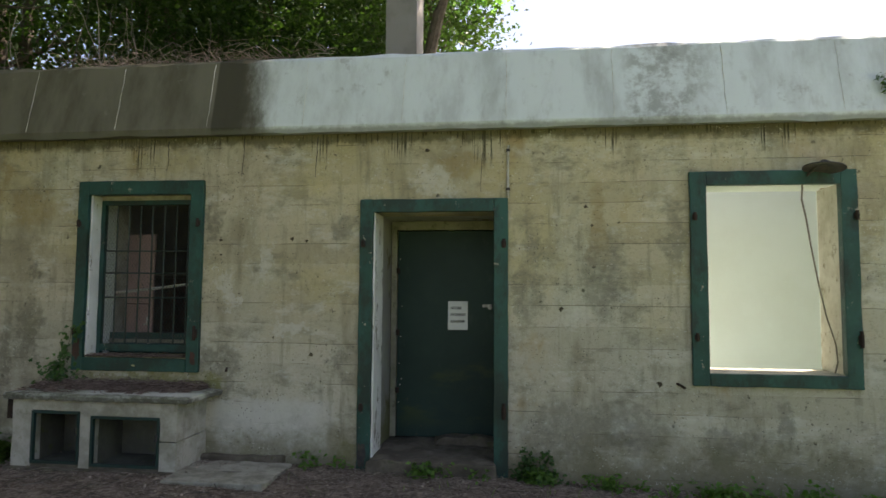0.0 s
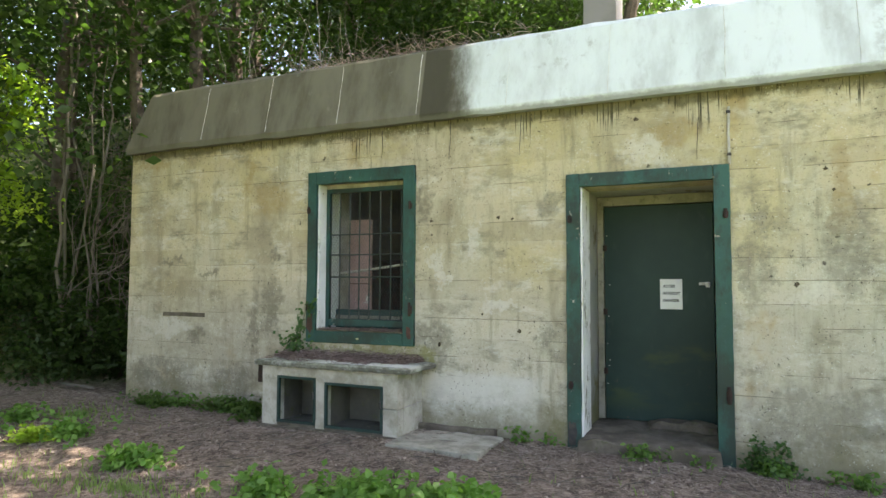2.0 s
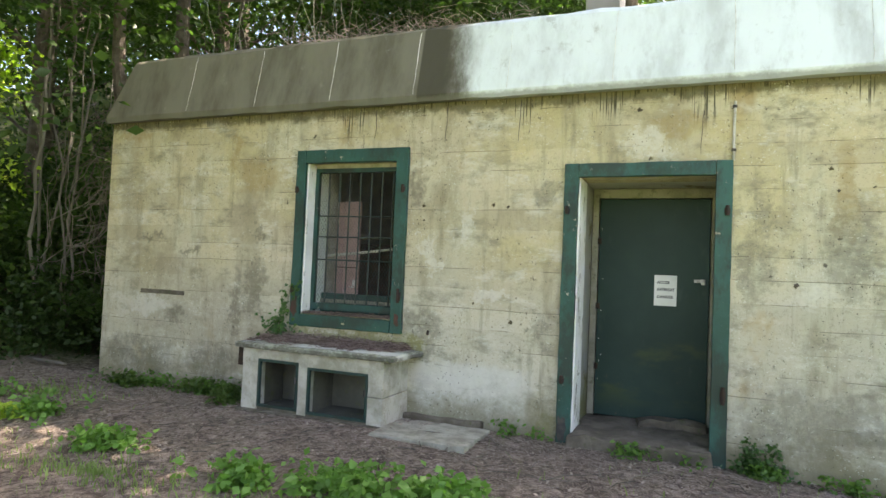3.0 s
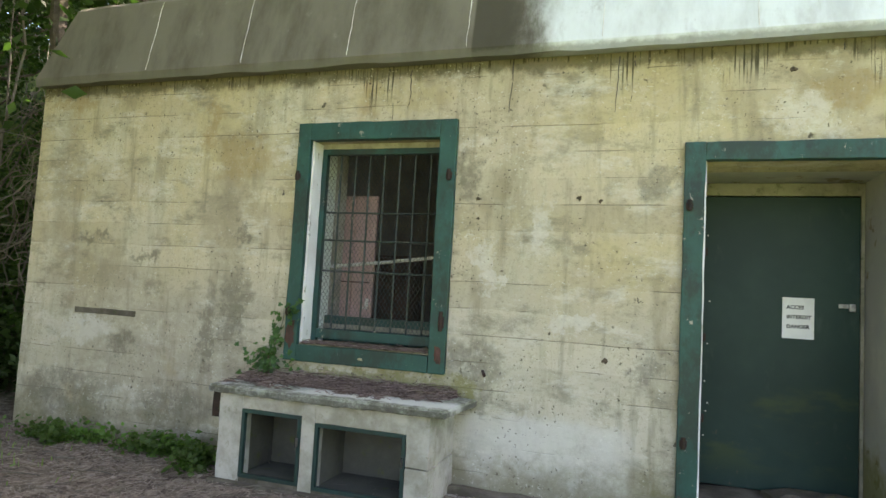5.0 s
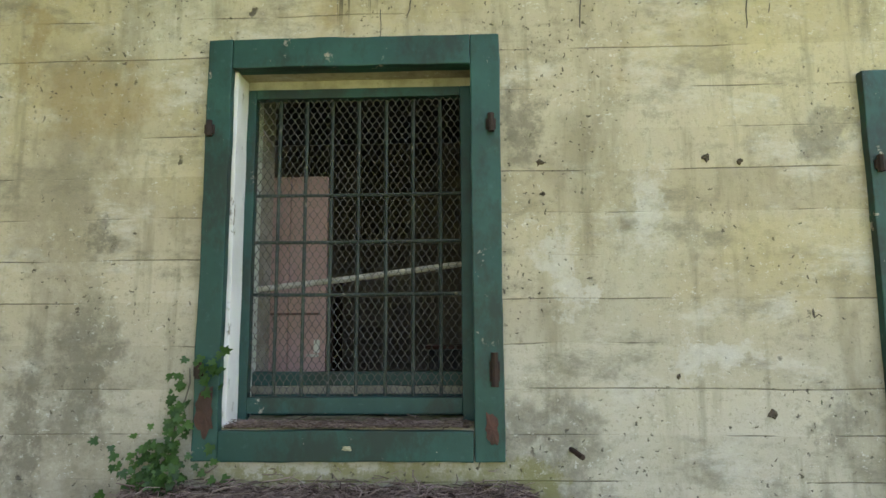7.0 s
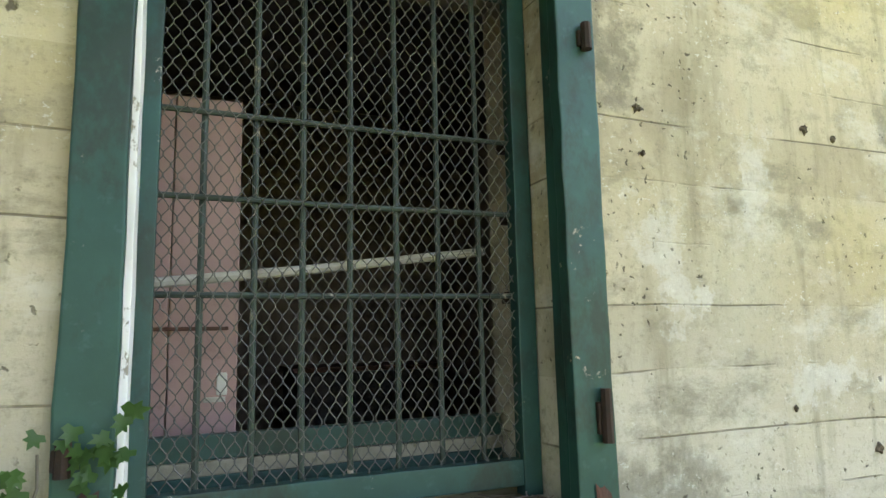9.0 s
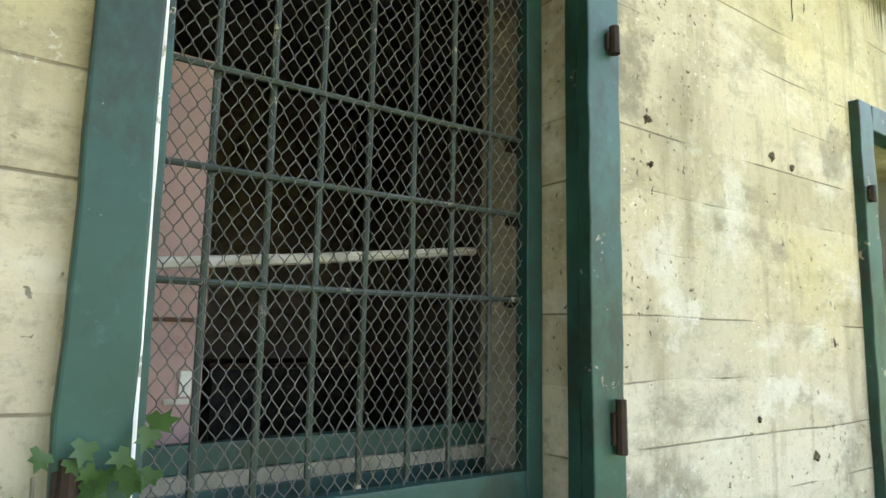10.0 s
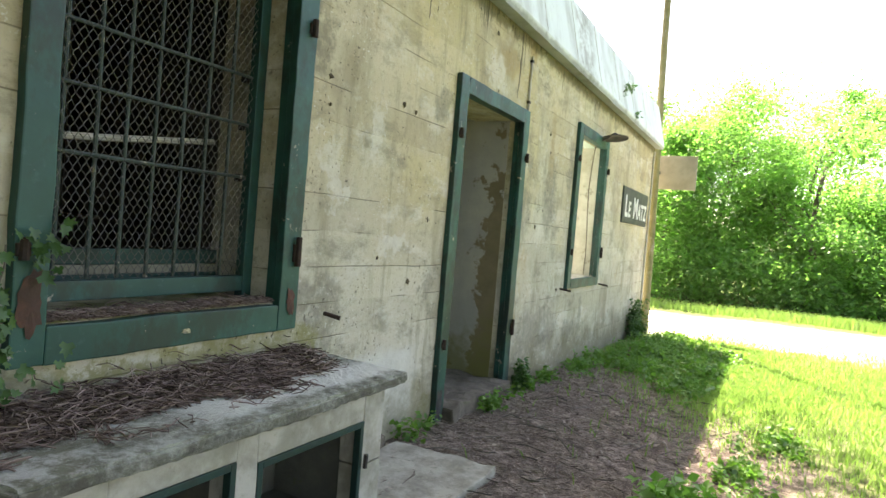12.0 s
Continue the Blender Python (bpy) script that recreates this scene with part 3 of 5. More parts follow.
# ---- ground ----
def ground_z(x, y):
    x, y = np.asarray(x, float), np.asarray(y, float)
    foot = np.interp(x, [-9, -2.5, 0.0, 6.3, 9], [0.20, 0.19, 0.12, -0.03, -0.05])
    z = foot * smoothstep(y, 3.2, 5.6)
    z = z + 2.6 * smoothstep(-x, 7.9, 14) * smoothstep(y, 3.0, 9.0)
    z = z + 4.3 * smoothstep(y, 10.3, 14.5) * smoothstep(-x, -5.5, 0.0)
    z = z + 0.012 * np.sin(x * 2.1 + y) * np.cos(y * 2.7 - x * 0.6) * smoothstep(y, 9, 5)
    return z


def build_ground():
    def axis(lo, hi, stp):
        far = np.array([-400, -200, -100, -60, -40, -30, -24, -20, -17, -15, -13, -11.5])
        far2 = np.array([11, 12, 13.5, 15, 17, 20, 25, 32, 45, 70, 120, 220, 400])
        fine = np.arange(lo, hi, stp)
        return np.concatenate([far[far < lo - 0.5], fine, far2[far2 > hi]])
    xs, ys = axis(-10.5, 10.6, 0.1), axis(-1.0, 16.0, 0.12)
    X, Y = np.meshgrid(xs, ys, indexing="ij")
    Z = ground_z(X, Y) + np.random.default_rng(3).normal(0, 0.006, X.shape)
    V = np.stack([X, Y, Z], -1).reshape(-1, 3)
    n, m = X.shape
    i, j = np.meshgrid(np.arange(n - 1), np.arange(m - 1), indexing="ij")
    a = (i * m + j).ravel()
    F = np.stack([a, a + m, a + m + 1, a + 1], 1)
    ob = fast_mesh("ground", V, F, GROUND)
    ob.data.polygons.foreach_set("use_smooth", np.ones(len(F), bool))
    tagged(ob, "brown littered soil turning to grass and a pale gravel track", "ground", kind="structure")


build_ground()

# ---- the building ----
Y0, Y1 = 5.83, 6.27
WX0, WX1 = -7.17, 6.25
DOORHOLE = (-1.415, -0.262, -0.3, 2.53)
WIN1 = (-4.30, -3.20, 1.12, 2.725)
WIN2 = (1.57, 2.70, 1.092, 2.74)
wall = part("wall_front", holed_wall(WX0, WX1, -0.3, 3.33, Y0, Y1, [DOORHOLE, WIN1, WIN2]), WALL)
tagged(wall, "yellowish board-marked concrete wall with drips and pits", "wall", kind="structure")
for nm, b in (("wall_west", (WX0, WX0 + 0.4, Y1, 10.4, -0.3, 3.33)), ("wall_east", (WX1 - 0.4, WX1, Y1, 10.4, -0.3, 3.33)),
              ("wall_back", (WX0 + 0.4, WX1 - 0.4, 10.0, 10.4, -0.3, 3.33))):
    tagged(part(nm, box(*b), WALL), "board-marked concrete outer wall of the bunker", "wall", kind="structure")
# inner walls: dark store behind the grille, door recess, whitewashed room under an added skylight well
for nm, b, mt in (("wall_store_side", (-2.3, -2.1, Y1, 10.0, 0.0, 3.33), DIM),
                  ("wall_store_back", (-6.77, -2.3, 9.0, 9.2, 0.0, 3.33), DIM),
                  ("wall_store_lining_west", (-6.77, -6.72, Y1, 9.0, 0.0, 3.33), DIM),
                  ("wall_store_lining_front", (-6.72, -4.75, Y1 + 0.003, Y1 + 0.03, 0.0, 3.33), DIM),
                  ("wall_recess_left", (-1.62, -1.42, Y1, 6.9, -0.2, 2.9), PLASTER),
                  ("wall_recess_right", (-0.262, -0.06, Y1, 6.9, -0.2, 2.9), PLASTER),
                  ("wall_recess_head", (-1.42, -0.262, Y1, 6.9, 2.535, 2.9), PLASTER),
                  ("wall_recess_back", (-1.42, -0.262, 6.86, 6.9, -0.2, 2.535), PLASTER),
                  ("wall_white_room_west", (0.45, 0.6, Y1, 8.7, -0.2, 3.33), WHITEWASH),
                  ("wall_white_room_back", (0.6, 4.2, 8.5, 8.7, -0.2, 3.33), WHITEWASH),
                  # unseen white linings, added to bounce light back into the room
                  ("wall_bounce_lining_left", (0.6, 1.57, Y1 + 0.003, Y1 + 0.023, 0.25, 3.33), WHITEWASH),
                  ("wall_bounce_lining_right", (2.70, 4.05, Y1 + 0.003, Y1 + 0.023, 0.25, 3.33), WHITEWASH),
                  ("wall_bounce_lining_low", (1.57, 2.70, Y1 + 0.003, Y1 + 0.023, 0.25, 1.09), WHITEWASH),
                  ("wall_bounce_lining_high", (1.57, 2.70, Y1 + 0.003, Y1 + 0.023, 2.742, 3.33), WHITEWASH),
                  ("wall_white_room_east", (4.05, 4.2, Y1, 8.5, -0.2, 3.33), WHITEWASH)):
    tagged(part(nm, box(*b), mt), "plastered inner wall of the bunker", "wall", kind="structure")
# skins of the thick reveals, a few millimetres proud of the concrete
for nm, b, mt, lb in (("reveal_door_right", (-0.266, -0.262, Y0 + 0.1, Y1, 0.2, 2.53), PLASTER, "peeling mossy plaster of the door reveal"),
                      ("reveal_door_left", (-1.415, -1.411, Y0 + 0.1, Y1, 0.2, 2.53), PLASTER, "grey plaster of the door reveal"),
                      ("reveal_store_head", (-4.30, -3.20, 5.988, 6.06, 2.683, 2.725), CAST, "pale plaster fill over the window grille"),
                      ("reveal_store_left", (-4.30, -4.296, 6.065, Y1, 1.13, 2.725), WHITEWASH, "whitewashed plaster of the barred window reveal"),
                      ("reveal_white_right", (2.696, 2.70, Y0 + 0.052, Y1, 1.092, 2.74), LIME, "peeling whitewash of the window reveal"),
                      ("reveal_white_left", (1.57, 1.574, Y0 + 0.1, Y1, 1.092, 2.74), WHITEWASH, "whitewash of the window reveal"),
                      ("reveal_white_head", (1.574, 2.696, Y0 + 0.1, Y1, 2.736, 2.74), WHITEWASH, "whitewash under the window head")):
    tagged(part(nm, box(*b), mt), lb, "wall", kind="structure")
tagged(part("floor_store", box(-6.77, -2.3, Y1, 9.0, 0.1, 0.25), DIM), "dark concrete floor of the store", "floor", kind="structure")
tagged(part("floor_white_room", box(0.6, 4.05, Y1, 8.5, 0.1, 0.25), WHITEWASH), "pale concrete floor of the white room", "floor", kind="structure")
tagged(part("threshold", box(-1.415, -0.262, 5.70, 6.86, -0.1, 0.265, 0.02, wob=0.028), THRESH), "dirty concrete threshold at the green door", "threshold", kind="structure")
# roof slab, with an unseen well added over the white room for daylight
# the front strip is added to stop a sunbeam through the window
for nm, b in (("ceiling_west", (WX0, 0.62, Y1, 10.4, 3.33, 3.93)), ("ceiling_east", (4.03, WX1, Y1, 10.4, 3.33, 3.93)), ("ceiling_back", (0.62, 4.03, 8.48, 10.4, 3.33, 3.93)), ("ceiling_sun_stop", (0.62, 4.03, Y1, 7.05, 3.33, 3.93))):
    tagged(part(nm, box(*b), PILLAR), "concrete roof slab seen from below", "ceiling", kind="structure")


def fascia_part():
    """Leaning concrete edge of the roof with a mitred end."""
    bm = bmesh.new()
    prof = [(5.70, 3.262), (5.685, 3.325), (5.835, 4.01), (5.875, 4.05), (6.5, 4.05), (6.5, 3.93), (6.27, 3.93), (6.27, 3.335), (5.826, 3.335), (5.822, 3.275)]
    ends = []
    xs = np.concatenate([[WX0 - 0.0], np.arange(-6.7, 6.2, 0.16), [6.3]])
    rng = np.random.default_rng(8)
    for i, x in enumerate(xs):
        row = []
        for k, (y, z) in enumerate(prof):
            xx = x
            if i == 0:
                xx = x + (0.04 if k < 2 else 0.30 if k in (2, 3, 4) else 0.0)
            j = rng.normal(0, 0.006) if k in (0, 2, 3) else 0
            row.append(bm.verts.new((xx, y + j * 0.5, z + j)))
        ends.append(row)
    for a, b in zip(ends, ends[1:]):
        for k in range(len(prof)):
            q = (k + 1) % len(prof)
            bm.faces.new([a[k], b[k], b[q], a[q]])
    bm.faces.new(list(reversed(ends[0])))
    bm.faces.new(ends[-1])
    return bm


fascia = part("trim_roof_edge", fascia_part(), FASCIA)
tagged(fascia, "leaning concrete roof edge, whitewashed in part", "roof edge", kind="structure")


def fascia_joint(x):
    bm = bmesh.new()
    rng = np.random.default_rng(int(x * 100) + 5000)
    prev = None
    for t in np.linspace(0.02, 0.98, 9):
        y, z = 5.685 + 0.15 * t, 3.325 + 0.685 * t
        w, o = rng.uniform(0.0025, 0.0065), rng.normal(0, 0.0025)
        row = [bm.verts.new((x + o - w, y + 0.004, z)), bm.verts.new((x + o, y - 0.004, z)), bm.verts.new((x + o + w, y + 0.004, z))]
        if prev:
            bm.faces.new([prev[0], prev[1], row[1], row[0]])
            bm.faces.new([prev[1], prev[2], row[2], row[1]])
        prev = row
    return bm


for x in np.arange(-5.88, 6.2, 0.953):
    part("joint", fascia_joint(float(x)), JOINT, fascia, "pale mortar joint")

# ---- door and window frames ----
FY = Y0 - 0.042


def frame_thing(name, ox0, ox1, oz0, oz1, ix0, ix1, iz0, iz1, label, sill=True, left=WHITE, deep=0.148):
    """A broad green casing, proud of the wall, that laps over deep inner boards."""
    f = thing(name, ((ox0 + ox1) / 2, FY, oz0), label, "frame", kind="structure")
    lap = 0.014
    bars = [("jamb", ox0, ix0 + lap, oz0, oz1), ("jamb", ix1 - lap, ox1, oz0, oz1), ("head", ix0 + lap, ix1 - lap, iz1 - lap, oz1)]
    if sill:
        bars.append(("bottom_rail", ix0 + lap, ix1 - lap, oz0, iz0))
    for k, (nm, a, b, c, d) in enumerate(bars):
        part(nm, box(a + 0.0006, b - 0.0006, FY, Y0 + 0.004, c, d, 0.006, wob=0.006, seed=k + ox0), GREEN, f, "chipped green paint")
    t = 0.009
    part("lining", box(ix0, ix0 + 0.026, Y0 + 0.012, Y0 + deep, iz0, iz1 - 0.01, 0.003, wob=0.003, seed=3), left, f, "white peeling lining")
    part("lining", box(ix1 - t, ix1, Y0 + 0.005, Y0 + 0.05, iz0, iz1, 0.002, wob=0.002, seed=4), GREEN, f)
    part("lining", box(ix0 + 0.027, ix1 - t, Y0 + 0.005, Y0 + 0.05, iz1 - t, iz1, 0.002, wob=0.002, seed=5), GREEN, f)
    return f


def hinge(f, x, z, r=0.016, h=0.05, out=0.03):
    """A rusty hinge pin in its strap, under a frame."""
    V, F = tube_data([(x, FY - out * 0.6, z - h), (x, FY - out * 0.6, z - h * 0.6), (x, FY - out * 0.6, z + h)], r, r * 0.9, 8)
    hp = part("hinge_pin", (V, F), RUST, f, "rusty hinge pin")
    part("strap", box(x - 0.022, x + 0.022, FY - 0.012, FY + 0.004, z - h * 0.7, z + h * 0.5, 0.004), RUST, hp)


door_frame = frame_thing("door_frame", -1.527, -0.147, 0.09, 2.635, -1.415, -0.262, 0.20, 2.53, "chipped green door frame set on the concrete wall", sill=False, deep=0.36)
win1 = frame_thing("window_frame", -4.398, -3.084, 0.995, 2.848, -4.30, -3.20, 1.12, 2.725, "chipped green window frame round the barred opening")
win2 = frame_thing("window_frame", 1.442, 2.818, 0.983, 2.847, 1.57, 2.70, 1.092, 2.74, "chipped green window frame round the open white room")
for f, xl, xr, zs in ((win1, -4.375, -3.125, (2.43, 1.37)), (win2, 1.48, 2.80, (2.45, 1.40)), (door_frame, -1.49, -0.185, (2.22, 0.72))):
    for z in zs:
        hinge(f, xl, z, h=0.035, out=0.02)
        hinge(f, xr, z, h=0.04 if z > 2 else 0.07)


def flake(f, x, z, w, h, seed, mt=REDWOOD):
    """A ragged area where the paint has come off."""
    rng = np.random.default_rng(seed)
    bm = bmesh.new()
    n = 22
    ring = []
    for k in range(n):
        a = 2 * math.pi * k / n
        q = rng.uniform(0.6, 1.0) / max(abs(math.cos(a)), abs(math.sin(a))) ** 0.8
        ring.append(bm.verts.new((x + w * q * math.cos(a), FY - 0.005 + rng.normal(0, 0.0008), z + h * q * math.sin(a))))
    c = bm.verts.new((x, FY - 0.009, z))
    for k in range(n):
        bm.faces.new([ring[k], ring[(k + 1) % n], c])
    part("bare_patch", bm, mt, f, "bare reddish wood")


flake(win1, -4.345, 1.20, 0.045, 0.12, 1)
flake(win1, -3.14, 1.13, 0.03, 0.075, 2)
flake(win1, -3.74, 1.05, 0.024, 0.012, 3, SILL)
flake(door_frame, -1.48, 0.28, 0.045, 0.12, 4, DARKIRON)

# ---- window grille ----
GY = 6.0
grille = thing("window_grille", (-3.75, GY, 1.13), "green steel grille with bars and wire mesh in the window", "window grille")
for nm, b in (("frame_side", (-4.298, -4.235, GY - 0.02, GY + 0.03, 1.135, 2.682)), ("frame_side", (-3.262, -3.204, GY - 0.02, GY + 0.03, 1.135, 2.682)),
              ("frame_top", (-4.234, -3.263, GY - 0.02, GY + 0.03, 2.636, 2.682)), ("frame_bottom", (-4.234, -3.263, GY - 0.02, GY + 0.03, 1.165, 1.238))):
    part(nm, box(*b, 0.004, wob=0.002), BARGREEN, grille)
for x in (-4.131, -4.003, -3.878, -3.75, -3.617, -3.488, -3.36):
    V, F = tube_data(wander(np.random.default_rng(int(-x * 100)), (x, GY + 0.035, 1.18), (x, GY + 0.035, 2.68), 7, 0.003), 0.0085, 0.0085, 8)
    part("bar", (V, F), BARS, grille)
for z in (2.172, 1.948, 1.702):
    V, F = tube_data([(-4.30, GY + 0.018, z), (-3.75, GY + 0.018, z - 0.003), (-3.18, GY + 0.018, z)], 0.008, 0.008, 8)
    part("cross_bar", (V, F), BARS, grille)
    part("bar_end", box(-3.262, -3.20, GY + 0.032, GY + 0.085, z - 0.02, z + 0.016, 0.006, wob=0.004), RUST, grille, "rusty bar end")


def wire_mesh(x0, x1, z0, z1, y, cw=0.0345, ch=0.0268):
    """Hexagonal wire netting: strands that swing left and right and twist together where they meet."""
    V, F = [], []
    rng = np.random.default_rng(21)
    n, rows = int((x1 - x0) / cw), int((z1 - z0) / ch)
    for i in range(n + 1):
        for side in (-1, 1):
            pts = []
            for k in range(rows + 1):
                base = x0 + i * cw
                z = z0 + k * ch
                s = side if k % 2 == 0 else -side
                lean = 0.012 * math.sin(base * 3 + z * 2) + rng.normal(0, 0.0012)
                near, far = s * 0.001, s * (cw / 2 - 0.001)
                pts.append((base + (far if k % 2 == 0 else -near) * (1 if k % 2 == 0 else 1) + lean, y + side * 0.001, z - ch * 0.16))
                pts.append((base + (far if k % 2 == 0 else -near) + lean, y - side * 0.001, z + ch * 0.16))
            for p, q in zip(pts, pts[1:]):
                strand(V, F, p, q, 0.0015)
    return V, F


def strand(V, F, p, q, r):
    s = len(V)
    dx, dz = q[0] - p[0], q[2] - p[2]
    L = math.hypot(dx, dz) or 1.0
    nx, nz = -dz / L * r, dx / L * r
    for c in (p, q):
        V.extend(((c[0] + nx, c[1], c[2] + nz), (c[0], c[1] + r, c[2]), (c[0] - nx, c[1], c[2] - nz), (c[0], c[1] - r, c[2])))
    for k in range(4):
        F.append((s + k, s + (k + 1) % 4, s + 4 + (k + 1) % 4, s + 4 + k))


tagged(part("wire_mesh", wire_mesh(-4.235, -3.262, 1.19, 2.645, GY + 0.003), WIRE, grille, "grey hexagonal wire netting"), kind="stuff")

# inside the barred window
sill1 = part("window_sill", box(-4.298, -3.202, Y0 + 0.004, Y1, 1.105, 1.128, 0.004, wob=0.004), SILL)
tagged(sill1, "pale worn sill strewn with litter in the window", "window sill", kind="structure")
tagged(part("reveal_inner", box(-4.46, -4.30, Y1, 6.49, 0.25, 2.9, 0.006, wob=0.003), CAST), "pale plastered pier inside the window", "wall", kind="structure")
rail = thing("casement_rail", (-3.75, 6.24, 1.13), "green wooden bottom rail with a white strip", "window rail")
part("board", box(-4.298, -3.205, 6.22, 6.262, 1.272, 1.338, 0.005, wob=0.004), BARGREEN, rail)
part("lower_board", box(-4.298, -3.205, 6.215, 6.262, 1.13, 1.232, 0.005, wob=0.004, seed=2), BARGREEN, rail)
part("strip", box(-4.298, -3.205, 6.21, 6.255, 1.233, 1.271, 0.004, wob=0.003), STOP, rail, "white painted strip")
shut = thing("inner_shutter", (-4.3, 6.5, 0.25), "faded pink plank shutter standing open inside the window", "shutter")
for k in range(3):
    a = -4.62 + k * 0.208
    part("plank", box(a, a + 0.204, 6.50, 6.53, 0.25, 2.385, 0.004, wob=0.002, seed=k), PINK, shut)
part("cleat", box(-4.55, -4.03, 6.486, 6.50, 1.622, 1.634, 0.003), REDWOOD, shut)
lt = part("latch", box(-4.10, -4.035, 6.485, 6.50, 1.40, 1.415, 0.002), PALEWOOD, shut, "small pale latch")
part("plate", box(-4.062, -4.03, 6.488, 6.499, 1.42, 1.49, 0.005), LETTER, lt, "bright metal plate")
V, F = tube_data([(-4.31, 6.285, 1.745), (-3.8, 6.285, 1.80), (-3.22, 6.285, 1.872)], 0.016, 0.014, 8)
tagged(part("pole_bar", (V, F), PALEWOOD), "pale wooden pole slanting across behind the grille", "pole")
for k, (x, y, w, d, h) in enumerate(((-3.1, 8.3, 0.9, 0.5, 1.15), (-4.9, 8.5, 1.1, 0.4, 1.7))):
    cb = thing("store_crate", (x, y, 0.25), "dark wooden crate standing in the dim store", "crate", "crates in the store")
    part("body", box(x - w / 2, x + w / 2, y - d / 2, y + d / 2, 0.25, 0.25 + h, 0.01, wob=0.006), REDWOOD if k else DARKIRON, cb)
    part("lid", box(x - w / 2 - 0.02, x + w / 2 + 0.02, y - d / 2 - 0.02, y + d / 2 + 0.02, 0.25 + h, 0.28 + h, 0.006), REDWOOD, cb)

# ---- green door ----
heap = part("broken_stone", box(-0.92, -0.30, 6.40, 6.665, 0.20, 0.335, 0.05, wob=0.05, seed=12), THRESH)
tagged(heap, "dark broken stone lying against the green door", "stone")
door = thing("door_1", (-0.82, 6.68, 0.265), "dark green closed steel door with algae stains", "door", kind="structure")
part("leaf", box(-1.335, -0.300, 6.68, 6.73, 0.275, 2.425, 0.006), DOOR, door)
part("stop", box(-1.411, -1.345, 6.70, 6.86, 0.265, 2.53, 0.004), STOP, door)
part("stop", box(-0.292, -0.266, 6.70, 6.86, 0.265, 2.53, 0.004), STOP, door)
part("transom", box(-1.345, -0.292, 6.69, 6.86, 2.435, 2.53, 0.004), STOP, door, "beige concrete head")
hasp = part("hasp", box(-0.435, -0.335, 6.664, 6.68, 1.622, 1.652, 0.004), STEEL, door, "steel hasp")
part("padlock", box(-0.375, -0.335, 6.635, 6.663, 1.60, 1.655, 0.008), STEEL, hasp, "small steel padlock")
for z in (0.75, 1.35, 2.0):
    part("rivet_plate", box(-1.35, -1.31, 6.672, 6.68, z - 0.03, z + 0.03, 0.003), RUST, door, "rusty hinge leaf")

for k, z in enumerate((0.62, 0.80, 0.86, 1.02, 1.30, 1.62, 2.12)):
    part("rivet", box(-1.315 + 0.012 * (k % 3), -1.307 + 0.012 * (k % 3), 6.674, 6.682, z, z + 0.009, 0.002), LETTER, door, "pale rivet head")

notice = thing("warning_notice", (-0.69, 6.676, 1.385), "white paper no-entry notice taped to the green door", "notice")
part("sheet", box(-0.795, -0.588, 6.6725, 6.6785, 1.385, 1.682, 0.0008), PAPER, notice)


def lettering(name, text, size, at, parent, material, label="", space=1.0):
    """Raised letters of the built-in font that face the front."""
    cu = bpy.data.curves.new(name, 'FONT')
    cu.body, cu.size, cu.extrude, cu.align_x, cu.space_character = text, size, 0.001, 'LEFT', space
    cu.offset = size * 0.035
    ob = new(name, cu)
    me = bpy.data.meshes.new_from_object(ob)
    bpy.data.objects.remove(ob)
    me.materials.append(material)
    ob = new(name, me)
    ob.parent = parent
    ob.matrix_parent_inverse = world_of(parent).inverted()
    ob.matrix_basis = pose(*at, 90, 0, 0)
    return tagged(ob, label)


for k, word in enumerate(("ACCES", "INTERDIT", "DANGER")):
    lettering("words", word, 0.037, (-0.768, 6.671, 1.60 - k * 0.070), notice, INK, "bold dark capitals")

# ---- village sign ----
sign = thing("place_sign", (4.94, Y0 - 0.02, 1.86), "dark painted sign reading Le Matz with white letters", "sign")
part("board", box(3.98, 5.90, Y0 - 0.022, Y0 - 0.002, 1.86, 2.395, 0.004), BOARD, sign)
for b in ((4.0, 5.88, 1.878, 1.892), (4.0, 5.88, 2.363, 2.377), (4.0, 4.014, 1.892, 2.363), (5.866, 5.88, 1.892, 2.363)):
    part("border_line", box(b[0], b[1], Y0 - 0.025, Y0 - 0.022, b[2], b[3]), BOARD, sign)
cursor = 4.14
for ch, sz, stp in (("L", 0.44, 0.25), ("E", 0.32, 0.36), ("M", 0.44, 0.38), ("A", 0.34, 0.24), ("T", 0.34, 0.23), ("Z", 0.34, 0.2)):
    lettering("letter", ch, sz, (cursor, Y0 - 0.0235, 1.965), sign, LETTER, "white painted letter")
    cursor += stp

# ---- fittings on the wall ----
V, F = tube_data([(-0.148, Y0 - 0.014, 2.64), (-0.150, Y0 - 0.014, 2.9), (-0.144, Y0 - 0.014, 3.125)], 0.011, 0.011, 8)
cond = thing("wall_conduit", (-0.148, Y0 - 0.014, 2.64), "thin pale conduit pipe running up from the door frame", "conduit")
part("pipe", (V, F), PALEWOOD, cond)
for z in (2.72, 3.08):
    part("clip", box(-0.166, -0.13, Y0 - 0.028, Y0, z - 0.012, z + 0.012, 0.003), DARKIRON, cond)
for k, (x, z, ln) in enumerate(((-2.80, 1.035, 0.08), (1.33, 0.985, 0.12), (3.05, 0.975, 0.12))):
    V, F = tube_data([(x - 0.02, Y0 + 0.02, z + 0.01), (x, Y0 - 0.03, z), (x + 0.02, Y0 - ln, z - 0.012)], 0.011, 0.012, 8)
    tagged(part("shutter_hook", (V, F), RUST), "rusty iron shutter hook sticking out of the wall", "hook", "shutter hooks")


